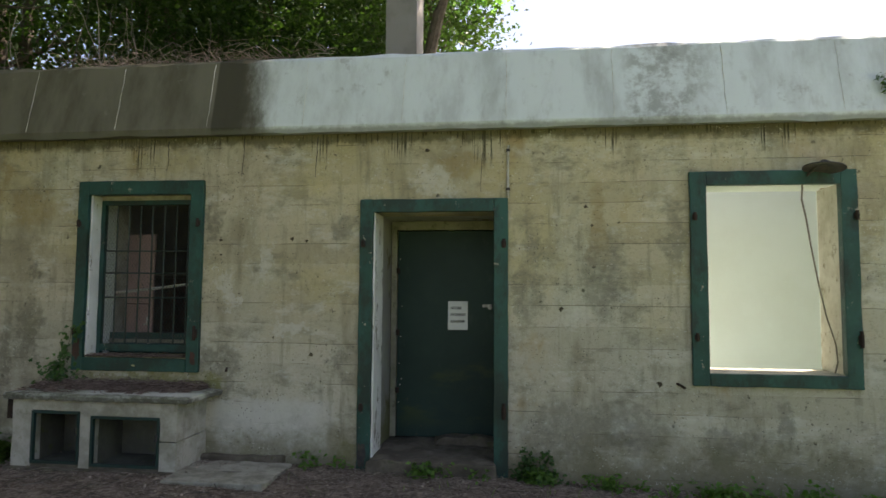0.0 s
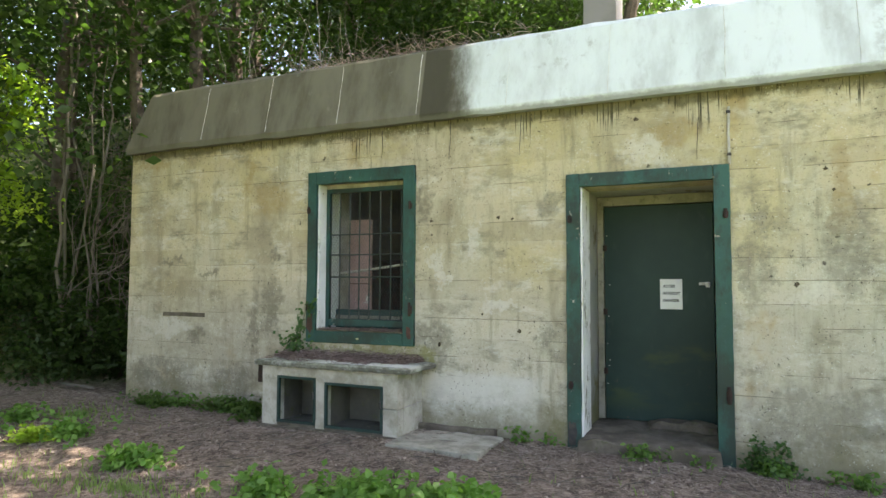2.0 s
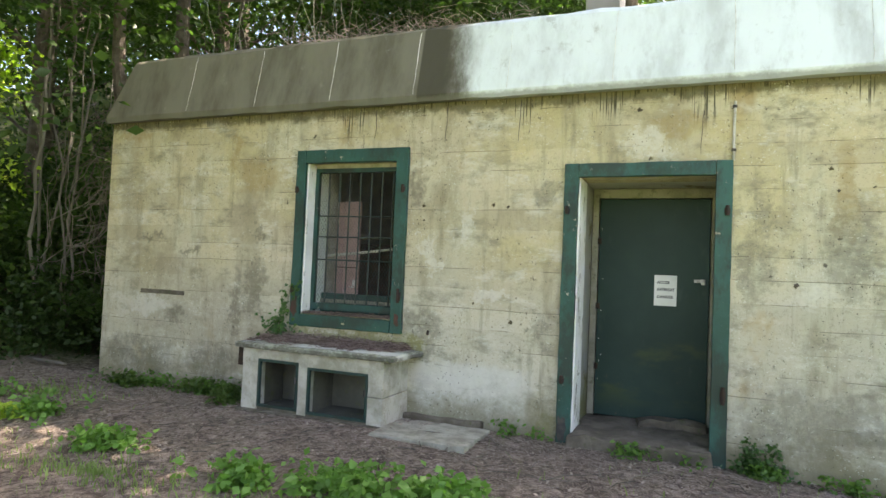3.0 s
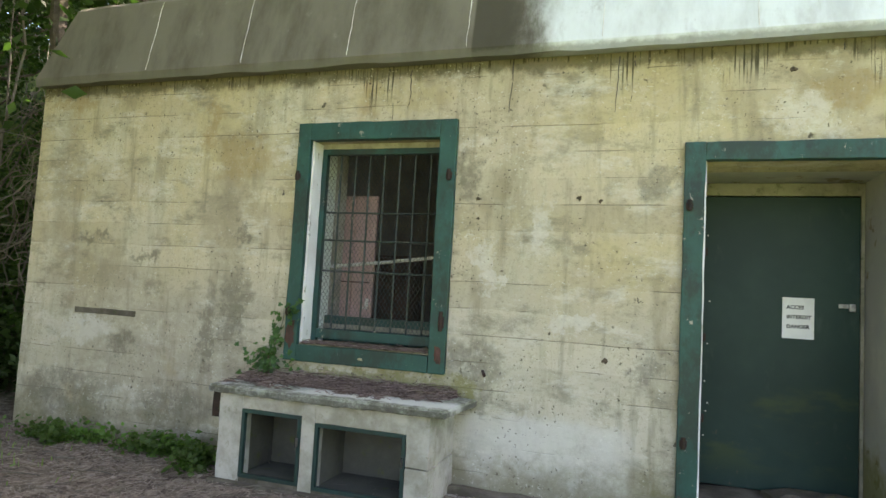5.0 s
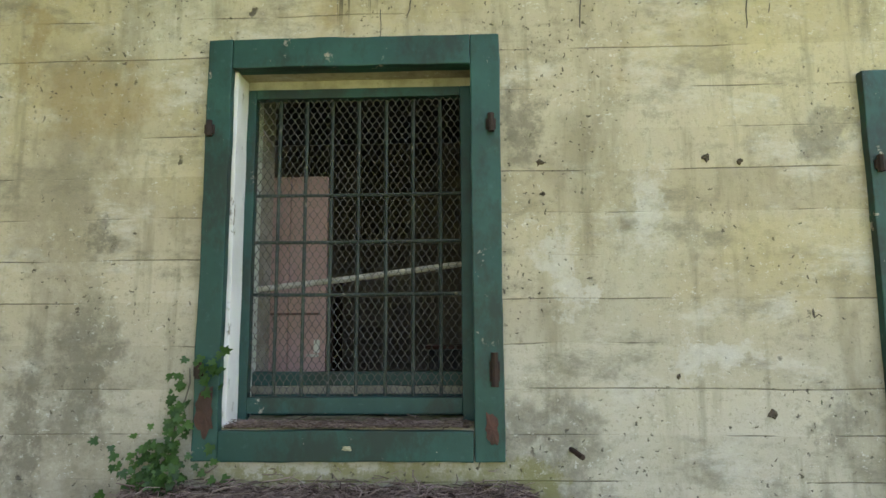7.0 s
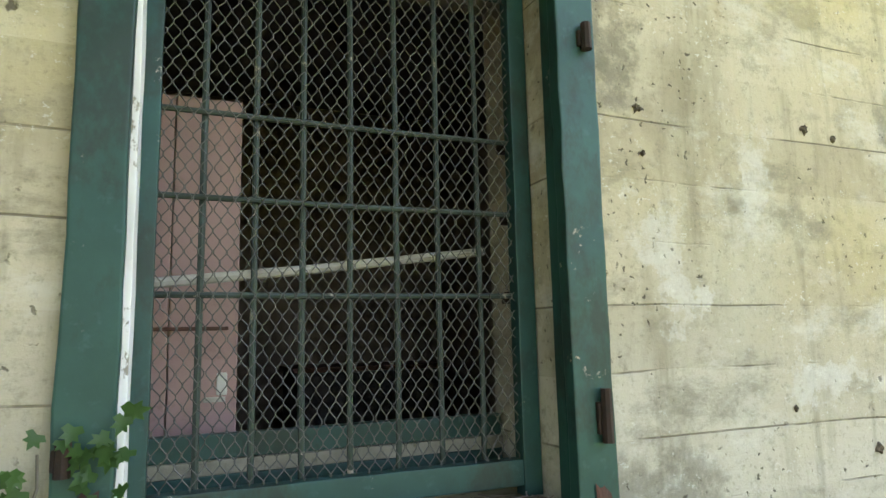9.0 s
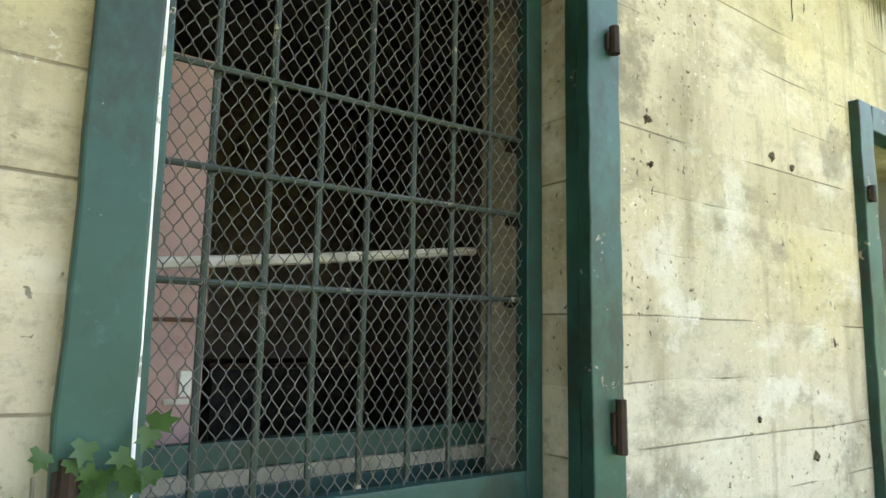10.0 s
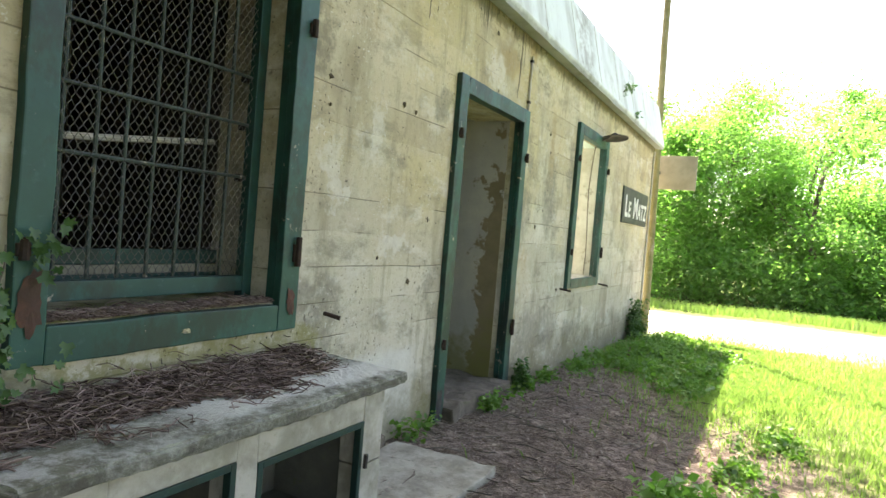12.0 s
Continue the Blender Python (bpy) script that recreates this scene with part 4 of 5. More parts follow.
def lampshade():
    lamp = thing("wall_lamp", (2.47, 5.70, 2.86), "dark enamel lamp shade with a hanging cable over the window", "lamp")
    bm = bmesh.new()
    prof = [(0.02, 0.06), (0.035, 0.05), (0.05, 0.03), (0.12, 0.012), (0.165, -0.005), (0.165, -0.012), (0.11, 0.0), (0.03, 0.02)]
    n = 24
    rings = [[bm.verts.new((r * math.cos(2 * math.pi * k / n), r * math.sin(2 * math.pi * k / n), z)) for k in range(n)] for r, z in prof]
    for a, b in zip(rings, rings[1:]):
        for k in range(n):
            bm.faces.new([a[k], a[(k + 1) % n], b[(k + 1) % n], b[k]])
    bm.faces.new(rings[0])
    bm.faces.new(rings[-1])
    bm.transform(pose(2.5, 5.66, 2.845, -6, 6, 0))
    part("shade", bm, DARKIRON, lamp, "dark enamel shade")
    V, F = tube_data([(2.42, Y0 + 0.0, 2.78), (2.42, 5.74, 2.82), (2.47, 5.68, 2.885), (2.5, 5.66, 2.897)], 0.011, 0.011, 8)
    part("bracket", (V, F), DARKIRON, lamp)
    rng = np.random.default_rng(5)
    pts = [(2.40, 5.80, 2.84), (2.40, 5.86, 2.72), (2.41, 5.88, 2.6), (2.42, 5.90, 2.45), (2.50, 5.92, 2.2), (2.56, 5.93, 1.9), (2.60, 5.93, 1.6), (2.66, 5.94, 1.35), (2.68, 5.95, 1.2), (2.66, 5.95, 1.10)]
    pts = [tuple(np.array(p) + rng.normal(0, 0.014, 3) * (1, 0.3, 0.3)) for p in pts]
    V, F = tube_data(pts, 0.008, 0.006, 6)
    part("cable", (V, F), CABLE, lamp, "grey hanging cable")


lampshade()
pole = thing("corner_pole", (6.5, 5.80, -0.05), "tall mossy wooden pole at the corner of the building", "pole")
V, F = tube_data([(6.5, 5.775, -0.2), (6.5, 5.79, 1.0), (6.51, 5.83, 3.0), (6.5, 5.88, 5.2), (6.5, 5.92, 8.0)], 0.075, 0.055, 12)
part("shaft", (V, F), POLE, pole)
panel = thing("signboard", (7.0, 5.55, 2.62), "beige rectangular panel fixed beside the corner pole", "panel")
part("face", box(6.98, 7.03, 5.185, 5.93, 2.625, 3.25, 0.006, wob=0.003), BOX, panel)
part("backing", box(7.03, 7.06, 5.25, 5.86, 2.70, 3.18, 0.004), DARKIRON, panel)
part("arm", box(6.52, 7.05, 5.82, 5.86, 2.9, 2.95, 0.004), DARKIRON, panel)
V, F = tube_data([(6.14, Y0 - 0.02, 0.3), (6.15, Y0 - 0.02, 1.8), (6.14, Y0 - 0.02, 3.2)], 0.016, 0.016, 8)
tagged(part("down_pipe", (V, F), PALEWOOD), "thin pale down pipe beside the wall corner", "pipe")

# ---- masonry bench ----
bench = thing("masonry_bench", (-3.8, 5.55, 0.18), "low masonry hutch with two openings under a concrete slab", "hutch")


def slab_top():
    bm = bmesh.new()
    out = [(-4.72, 5.83), (-4.65, 5.26), (-3.7, 5.235), (-2.885, 5.25), (-2.84, 5.83)]
    lo = [bm.verts.new((x, y, 0.793)) for x, y in out]
    hi = [bm.verts.new((x, y, 0.845)) for x, y in out]
    bm.faces.new(list(reversed(lo)))
    bm.faces.new(hi)
    for k in range(len(out)):
        q = (k + 1) % len(out)
        bm.faces.new([lo[k], lo[q], hi[q], hi[k]])
    bmesh.ops.recalc_face_normals(bm, faces=bm.faces)
    bmesh.ops.bevel(bm, geom=list(bm.edges), offset=0.01, segments=2, affect='EDGES')
    bmesh.ops.triangulate(bm, faces=bm.faces)
    roughen(bm, 0.004, 2, 0.05)
    roughen(bm, 0.006, 5, 0.05, 48.0)
    return bm


part("slab", slab_top(), SLABTOP, bench, "weathered overhanging slab")
FB = 5.30
for nm, b in (("pier", (-4.57, -4.382, FB, FB + 0.12, 0.10, 0.79)), ("pier", (-3.913, -3.809, FB, FB + 0.12, 0.10, 0.79)), ("block", (-3.156, -2.998, FB, FB + 0.12, 0.10, 0.452)), ("block", (-3.156, -2.998, FB, FB + 0.12, 0.458, 0.79)),
              ("lintel", (-4.382, -3.913, FB + 0.002, FB + 0.12, 0.695, 0.79)), ("lintel", (-3.809, -3.156, FB + 0.002, FB + 0.12, 0.661, 0.79)),
              ("plinth", (-4.382, -3.913, FB + 0.002, FB + 0.12, 0.08, 0.231)), ("plinth", (-3.809, -3.156, FB - 0.004, FB + 0.12, 0.08, 0.221)), ("plinth", (-4.60, -2.97, FB - 0.05, FB - 0.002, 0.05, 0.205)),
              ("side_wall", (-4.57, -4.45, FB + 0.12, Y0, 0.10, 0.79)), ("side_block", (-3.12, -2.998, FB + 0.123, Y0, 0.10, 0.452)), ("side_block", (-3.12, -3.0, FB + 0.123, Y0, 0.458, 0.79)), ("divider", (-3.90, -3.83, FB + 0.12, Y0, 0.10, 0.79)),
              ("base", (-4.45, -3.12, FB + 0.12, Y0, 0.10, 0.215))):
    part(nm, box(*b, 0.006, wob=0.005, seed=b[0]), THRESH if nm == "plinth" else HUTCH_SHADE if nm in ("base", "divider") or (nm == "side_wall" and b[0] < -3.5) else CAST, bench)
for x0, x1, z0, z1 in ((-4.382, -3.913, 0.231, 0.695), (-3.809, -3.156, 0.221, 0.661)):
    w = 0.026
    hf = part("hatch_frame", box(x0, x0 + w, FB - 0.004, FB + 0.03, z0, z1, 0.003), HATCH, bench, "dark green steel hatch frame")
    for b in ((x1 - w, x1, z0, z1), (x0 + w, x1 - w, z1 - w, z1), (x0 + w, x1 - w, z0, z0 + w)):
        part("rail", box(b[0], b[1], FB - 0.004, FB + 0.03, b[2], b[3], 0.003), HATCH, hf)
    V, F = tube_data([(x1 - 0.012, FB - 0.03, z1 - 0.20), (x1 - 0.012, FB - 0.032, z1 - 0.14)], 0.011, 0.011, 6)
    part("latch", (V, F), DARKIRON, hf)
# added dark sheets that paint the shade at the back and side
part("back_panel", box(-4.44, -3.13, Y0 - 0.03, Y0 - 0.004, 0.216, 0.78, 0.004), HUTCH_SHADE, bench, "dark panel standing in for the shaded back wall")
part("lining", box(-3.140, -3.122, FB + 0.122, Y0 - 0.032, 0.216, 0.78, 0.003), HUTCH_SHADE, bench)
part("rust_bracket", box(-4.68, -4.575, 5.36, 5.48, 0.60, 0.783, 0.008, wob=0.01), RUST, bench, "rusty red bracket")

step = part("paving_slab", box(-3.0, -2.11, 5.06, 5.74, 0.06, 0.205, 0.012, wob=0.016), PAVE)
tagged(step, "pale broken concrete slab lying beside the bench", "slab")
step2 = part("paving_slab", box(-3.02, -2.2, 5.74, 5.825, 0.1, 0.25, 0.02, wob=0.02, seed=6), THRESH)
tagged(step2, "mossy concrete ledge at the foot of the wall", "slab")
flat = part("flat_stone", box(-0.95, -0.25, 5.25, 5.42, 0.02, 0.105, 0.01, wob=0.012, seed=9), PAVE)
tagged(flat, "flat grey stone set in the soil near the door", "stone")
stub = part("low_wall", box(-7.85, -7.3, 7.0, 7.3, 0.0, 1.05, 0.02, wob=0.02, seed=4), THRESH)
tagged(stub, "low mossy concrete wall beside the building", "low wall")
V, F = tube_data([(3.0, 5.35, 0.09), (3.4, 5.42, 0.10), (3.7, 5.45, 0.12)], 0.022, 0.014, 7)
tagged(part("fallen_branch", (V, F), REDWOOD), "reddish broken branch lying in the weeds", "branch")
V, F = tube_data([(-10.5, 5.9, 0.31), (-8.8, 6.0, 0.24), (-7.9, 5.95, 0.235)], 0.03, 0.02, 7)
tagged(part("fallen_branch", (V, F), VINE), "pale dead branch lying across the shaded ground", "branch")

# chips and rust holes in the wall that stand out singly
for k, (x, z, w) in enumerate(((0.322, 1.628, 0.035), (-2.911, 2.26, 0.028), (-1.99, 1.18, 0.032), (1.168, 0.988, 0.04), (-2.19, 2.27, 0.03), (-2.05, 2.25, 0.022), (-0.898, 3.096, 0.032), (-2.9, 2.12, 0.016), (-2.36, 1.335, 0.018), (0.55, 2.55, 0.03), (0.60, 2.38, 0.02))):
    rng = np.random.default_rng(k + 40)
    w = w * 0.8
    bm = bmesh.new()
    ring = [bm.verts.new((x + w * rng.uniform(0.3, 1.1) * math.cos(a), Y0 - 0.0015, z + w * rng.uniform(0.3, 1.1) * math.sin(a))) for a in np.linspace(0, 2 * math.pi, 12)[:-1]]
    inner = [bm.verts.new((x + (v.co.x - x) * 0.6, Y0 - 0.006 - rng.uniform(0, 0.006), z + (v.co.z - z) * 0.6)) for v in ring]
    for i in range(len(ring)):
        j = (i + 1) % len(ring)
        bm.faces.new([ring[i], ring[j], inner[j], inner[i]])
    bm.faces.new(inner)
    part("rust_chip", bm, CHIP, wall, "dark rusty chip")
V, F = tube_data(wander(np.random.default_rng(77), (-1.80, Y0, 1.80), (-1.79, Y0, 1.60), 9, 0.035), 0.003, 0.005, 5)
tube_data(wander(np.random.default_rng(78), (-1.79, Y0, 1.60), (-1.66, Y0, 1.57), 8, 0.035), 0.006, 0.002, 5, V, F)
part("crack", (V, F), THRESH, wall, "curved spall scar")
part("slot", box(-6.56, -5.89, Y0 - 0.008, Y0 + 0.01, 1.225, 1.275, 0.004, wob=0.006), THRESH, wall, "mossy recessed slot")
for k, (x, za, zb) in enumerate(((-2.70, 3.26, 2.38), (-3.66, 3.26, 2.88), (-3.60, 3.26, 2.86), (-3.48, 3.24, 2.95), (-1.96, 3.25, 2.86), (-1.86, 3.25, 2.93), (-0.62, 3.25, 2.66), (-0.38, 3.25, 2.70))):
    V, F = tube_data(wander(np.random.default_rng(k), (x, Y0 + 0.001, za), (x - 0.02, Y0 + 0.001, zb), 14, 0.012), 0.005, 0.002, 4)
    part("crack", (V, F), DARKIRON, wall, "black drip along a crack")

# ---- roof: soil, dry stems, pillar ----
pil = part("roof_pillar", box(-1.80, -1.385, 8.0, 8.55, 3.9, 7.6, 0.012, wob=0.006), PILLAR)
tagged(pil, "square grey concrete pillar standing on the roof", "pillar")


def roof_soil():
    xs, ys = np.arange(-6.9, -1.2, 0.12), np.arange(6.15, 10.4, 0.12)
    X, Y = np.meshgrid(xs, ys, indexing="ij")
    edge = smoothstep(Y, 6.15, 7.4) * smoothstep(-X, 1.3, 3.2) * smoothstep(X, -6.9, -6.3)
    Z = 3.93 + 0.5 * edge + np.random.default_rng(2).normal(0, 0.02, X.shape)
    V = np.stack([X, Y, Z], -1).reshape(-1, 3)
    n, m = X.shape
    i, j = np.meshgrid(np.arange(n - 1), np.arange(m - 1), indexing="ij")
    a = (i * m + j).ravel()
    ob = fast_mesh("roof_soil", V, np.stack([a, a + m, a + m + 1, a + 1], 1), GROUND)
    tagged(ob, "brown soil and litter covering part of the roof", "soil", kind="stuff")


roof_soil()


def twigs(name, pts, length, rad, rng, material, label, category, tilt=0.25, parent=None):
    """Short straight needles or twigs, three-sided, one at each point."""
    n = len(pts)
    a = rng.uniform(0, 2 * math.pi, n)
    d = np.stack([np.cos(a), np.sin(a), rng.normal(0, tilt, n)], 1)
    d /= np.linalg.norm(d, axis=1)[:, None]
    L = (length * rng.uniform(0.4, 1.4, n))[:, None]
    s = np.cross(d, [0, 0, 1.0])
    s /= np.linalg.norm(s, axis=1)[:, None] + 1e-9
    u = np.cross(s, d)
    r = (rad * rng.uniform(0.6, 1.4, n))[:, None]
    bend = u * L * rng.normal(0, 0.07, n)[:, None] + s * L * rng.normal(0, 0.1, n)[:, None]
    rows = []
    for c, rr in ((pts - d * L / 2, r), (pts + bend, r), (pts + d * L / 2, r * 0.6)):
        rows += [c + s * rr, c - s * rr * 0.5 + u * rr * 0.9, c - s * rr * 0.5 - u * rr * 0.9]
    V = np.stack(rows, 1).reshape(-1, 3)
    i = np.arange(n)[:, None] * 9
    F = [np.hstack([i + o + k, i + o + (k + 1) % 3, i + o + 3 + (k + 1) % 3, i + o + 3 + k]) for o in (0, 3) for k in range(3)]
    ob = fast_mesh(name, V, np.concatenate(F, 0), material, parent)
    return tagged(ob, label, category, kind="stuff")


rng = np.random.default_rng(11)
p = np.stack([np.where(rng.uniform(0, 1, 2600) < 0.6, rng.uniform(-4.9, -2.0, 2600), rng.uniform(-6.8, -1.9, 2600)), rng.uniform(5.95, 7.4, 2600), np.zeros(2600)], 1)
p[:, 2] = 3.97 + np.where((p[:, 0] > -5.0) & (p[:, 1] < 7.0), rng.exponential(0.07, 2600), 0) + 0.5 * smoothstep(p[:, 1], 6.15, 7.4) * smoothstep(-p[:, 0], 1.3, 3.2) + rng.exponential(0.05, 2600)
twigs("roof_litter", p, 0.24, 0.0026, rng, LITTER, "dry twigs and litter heaped on the roof", "litter", 0.5)


def dry_stems():
    rng = np.random.default_rng(17)
    V, F = [], []
    for k in range(46):
        x, y = rng.uniform(-6.6, -4.2), rng.uniform(6.3, 8.2)
        h = rng.uniform(0.35, 1.7)
        lean = rng.normal(0, 0.35, 2)
        tube_data(wander(rng, (x, y, 4.0), (x + lean[0], y + lean[1], 4.0 + h), 9, 0.09), rng.uniform(0.004, 0.009), 0.002, 5, V, F)
    tagged(part("dry_stems", (V, F), VINE), "pale dry stems rising from the roof edge", "stems", kind="stuff")


dry_stems()


def vine_tangle():
    """Thick lianas hanging from the trees, and thin dead branches that reach the corner of the wall."""
    rng = np.random.default_rng(23)
    V, F = [], []
    for x0, x1, top, r in ((-10.25, -9.95, 7.5, 0.026), (-10.0, -9.75, 8.5, 0.020), (-9.75, -9.7, 8.0, 0.030), (-9.4, -9.25, 6.0, 0.022), (-9.05, -9.15, 7.0, 0.018), (-8.9, -8.8, 5.0, 0.016), (-9.6, -9.0, 5.4, 0.014)):
        y = rng.normal(7.0, 0.15)
        tube_data(wander(rng, (x0, y, 0.3), (x1, y + rng.normal(0, 0.2), top), 16, 0.22), r, r * 0.6, 7, V, F)
    for k in range(12):
        x, y = rng.uniform(-10.2, -8.6), rng.normal(7.1, 0.3)
        tube_data(wander(rng, (x + rng.normal(0, 0.3), y, 0.5), (x, y, rng.uniform(2.6, 5.5)), 14, 0.3), rng.uniform(0.006, 0.012), 0.004, 6, V, F)
    for k in range(40):
        z = rng.uniform(1.0, 3.0)
        a = (rng.uniform(-9.7, -8.7), rng.normal(7.0, 0.25), z)
        b = (rng.uniform(-8.5, -7.35), rng.uniform(6.2, 7.2), z + rng.normal(0.5, 0.6))
        tube_data(wander(rng, a, b, 9, 0.22), rng.uniform(0.005, 0.013), 0.003, 5, V, F)
    for k in range(26):
        a = (rng.uniform(-8.3, -7.5), rng.uniform(6.3, 7.2), rng.uniform(2.0, 3.6))
        b = (a[0] + rng.normal(0.15, 0.4), a[1] + rng.normal(-0.1, 0.3), a[2] + rng.normal(-0.1, 0.45))
        tube_data(wander(rng, a, b, 8, 0.12), 0.005, 0.002, 5, V, F)
    tagged(part("vine_tangle", (V, F), VINE), "tangle of dry hanging vines beside the building corner", "vines", kind="stuff")


vine_tangle()


def roof_weed(x, y, z, h, seed):
    rng = np.random.default_rng(seed)
    w = thing("wall_weed", (x, y, z), "small dark weed rooted in the face of the roof edge", "weed", "weeds on the roof edge")
    V, F = tube_data(wander(rng, (x, y + 0.02, z), (x, y - 0.06, z + h), 6, 0.03), 0.005, 0.002, 5)
    part("stem", (V, F), VINE, w)
    f = rng.uniform(0.2, 1.05, 34)
    pts = np.stack([x + rng.normal(0, 0.035, 34), y - 0.05 * f + rng.normal(0, 0.02, 34), z + h * f], 1)
    V, F = leaves_mesh(pts, 0.05, rng)
    fast_mesh("foliage", V, F, LEAF_IVY, w)


roof_weed(3.02, 5.73, 3.42, 0.22, 1)
roof_weed(3.46, 5.75, 3.64, 0.08, 2)
roof_weed(3.72, 5.70, 3.30, 0.10, 3)


# ---- trees ----
def tree(x, y, h, spread, low, n, size, leaf, seed, label, trunk=0.16, group="woods round the bunker", lean=(0, 0)):
    """A tapered trunk with limbs and a crown of many leaves gathered in clumps."""
    rng = np.random.default_rng(seed)
    z = float(ground_z(x, y)) - 0.1
    t = thing("tree", (x, y, z), label, "tree", group)
    top = (x + lean[0] + rng.normal(0, 0.4), y + lean[1] + rng.normal(0, 0.4), z + h * 0.9)
    path = wander(rng, (x, y, z), (x, y, top[2]), 10, 0.2)
    bend = np.linspace(0, 1, 10)[:, None] ** 3
    path = path + bend * np.array([top[0] - x, top[1] - y, 0.0])
    V, F = tube_data(path, trunk, trunk * 0.25, 9)
    k = max(8, int(h * 2.4))
    centres = []
    for i in range(k):
        f = rng.uniform(low, 1.0)
        base = path[min(9, int(f * 9))]
        w = spread * (0.55 + 0.75 * math.sin(math.pi * min(1, (f - low) / (1 - low) * 0.85 + 0.12))) * rng.uniform(0.35, 1.0)
        a = rng.uniform(0, 2 * math.pi)
        tip = (base[0] + w * math.cos(a), base[1] + w * math.sin(a), z + h * f + rng.uniform(-0.2, 0.9))
        tube_data(wander(rng, base, tip, 6, 0.2), trunk * 0.28, 0.008, 5, V, F)
        centres.append(tip)
        for _ in range(2):
            centres.append(np.array(tip) + rng.normal(0, 0.16 * spread, 3))
    part("trunk", (V, F), BARK, t)
    c = np.array(centres)
    pick = rng.integers(0, len(c), n)
    r = spread * rng.uniform(0.10, 0.30, len(c))[pick][:, None]
    pts = c[pick] + rng.normal(0, 1, (n, 3)) * r * np.array([1.15, 1.15, 0.7])
    pts = pts[pts[:, 2] > z + 0.15]
    Vl, Fl = leaves_mesh(pts, size, rng)
    fast_mesh("crown", Vl, Fl, leaf, t)
    return t


DARKTREE = "tall shaded broadleaf tree in the dark woods"
woods = [(-9.6, 9.2, 12, 2.4, 0.55, 0.20), (-8.9, 7.4, 11, 2.0, 0.6, 0.15), (-12.5, 8.5, 11, 2.6, 0.35, 0.16), (-15.5, 11, 13, 3.0, 0.1, 0.2), (-11.5, 12.5, 13, 2.8, 0.15, 0.2),
         (-8.0, 13, 13, 2.7, 0.15, 0.2), (-5.3, 12.4, 12, 2.6, 0.12, 0.17), (-3.4, 13.4, 11, 2.3, 0.1, 0.16), (-6.2, 16, 14, 3.0, 0.1, 0.2), (-2.9, 17, 12, 2.2, 0.1, 0.2), (-14, 16, 14, 3.2, 0.1, 0.2),
         (-19, 8, 13, 3.2, 0.1, 0.2), (-13.5, 3.0, 11, 2.8, 0.2, 0.18), (-14, -2.0, 12, 3.0, 0.2, 0.2), (-20, 15, 15, 3.5, 0.1, 0.2), (-10.5, 18, 15, 3.2, 0.1, 0.2)]
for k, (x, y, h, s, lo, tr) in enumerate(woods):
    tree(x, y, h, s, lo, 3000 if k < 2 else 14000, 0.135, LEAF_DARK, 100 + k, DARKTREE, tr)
# trunk hidden by the pillar, crown out of view to shade the clearing
tree(-2.1, 10.6, 12.5, 4.3, 0.74, 26000, 0.17, LEAF_DARK, 150, "unseen leaning tree spread over the roof for shade", 0.17, lean=(4.6, -2.4))
# unseen trees, added to block the sky on the left
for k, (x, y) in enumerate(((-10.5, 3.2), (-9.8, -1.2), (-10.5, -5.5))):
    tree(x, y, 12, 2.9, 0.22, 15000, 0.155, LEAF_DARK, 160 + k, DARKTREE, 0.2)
# more trees out of view, leaning in to darken the left wall
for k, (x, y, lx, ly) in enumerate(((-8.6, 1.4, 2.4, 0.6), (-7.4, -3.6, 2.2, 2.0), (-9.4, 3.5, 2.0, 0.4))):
    tree(x, y, 12.5, 3.6, 0.42, 28000, 0.15, LEAF_DARK, 170 + k, "unseen tree added to shade the littered clearing", 0.2, lean=(lx, ly))
tree(-11.2, 6.3, 3.8, 0.95, 0.42, 8000, 0.10, LEAF_SUN_YELLOW, 140, "sunlit yellow-green sapling among the dark woods", 0.04)
tree(-2.2, 15.5, 9.5, 1.5, 0.35, 5000, 0.15, LEAF_LIT, 141, "slender brightly lit green tree behind the roof pillar", 0.1)
far_label = "bright green leafy tree across the gravel track"
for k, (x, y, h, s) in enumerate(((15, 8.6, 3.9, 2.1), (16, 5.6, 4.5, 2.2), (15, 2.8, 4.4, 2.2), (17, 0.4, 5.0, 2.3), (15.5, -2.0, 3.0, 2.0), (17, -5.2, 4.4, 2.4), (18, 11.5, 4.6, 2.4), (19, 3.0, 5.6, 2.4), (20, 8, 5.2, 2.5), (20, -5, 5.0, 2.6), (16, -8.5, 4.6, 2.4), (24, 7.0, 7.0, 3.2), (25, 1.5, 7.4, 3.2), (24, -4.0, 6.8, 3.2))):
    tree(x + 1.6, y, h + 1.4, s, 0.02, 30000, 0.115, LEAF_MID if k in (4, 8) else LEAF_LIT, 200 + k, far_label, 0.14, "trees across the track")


def leaf_mass(name, x0, x1, y0, y1, low, high, n, size, leaf, seed, label, clumps=220, r=0.5, category="undergrowth"):
    """Undergrowth: leaves in clumps over a stretch of ground."""
    rng = np.random.default_rng(seed)
    cx, cy = rng.uniform(x0, x1, clumps), rng.uniform(y0, y1, clumps)
    cz = ground_z(cx, cy) + rng.uniform(low, high, clumps)
    pick = rng.integers(0, clumps, n)
    pts = np.stack([cx, cy, cz], 1)[pick] + rng.normal(0, 1, (n, 3)) * r * np.array([1, 1, 0.6])
    pts = pts[pts[:, 2] > ground_z(pts[:, 0], pts[:, 1])]
    V, F = leaves_mesh(pts, size, rng)
    return tagged(fast_mesh(name, V, F, leaf), label, category, kind="stuff")


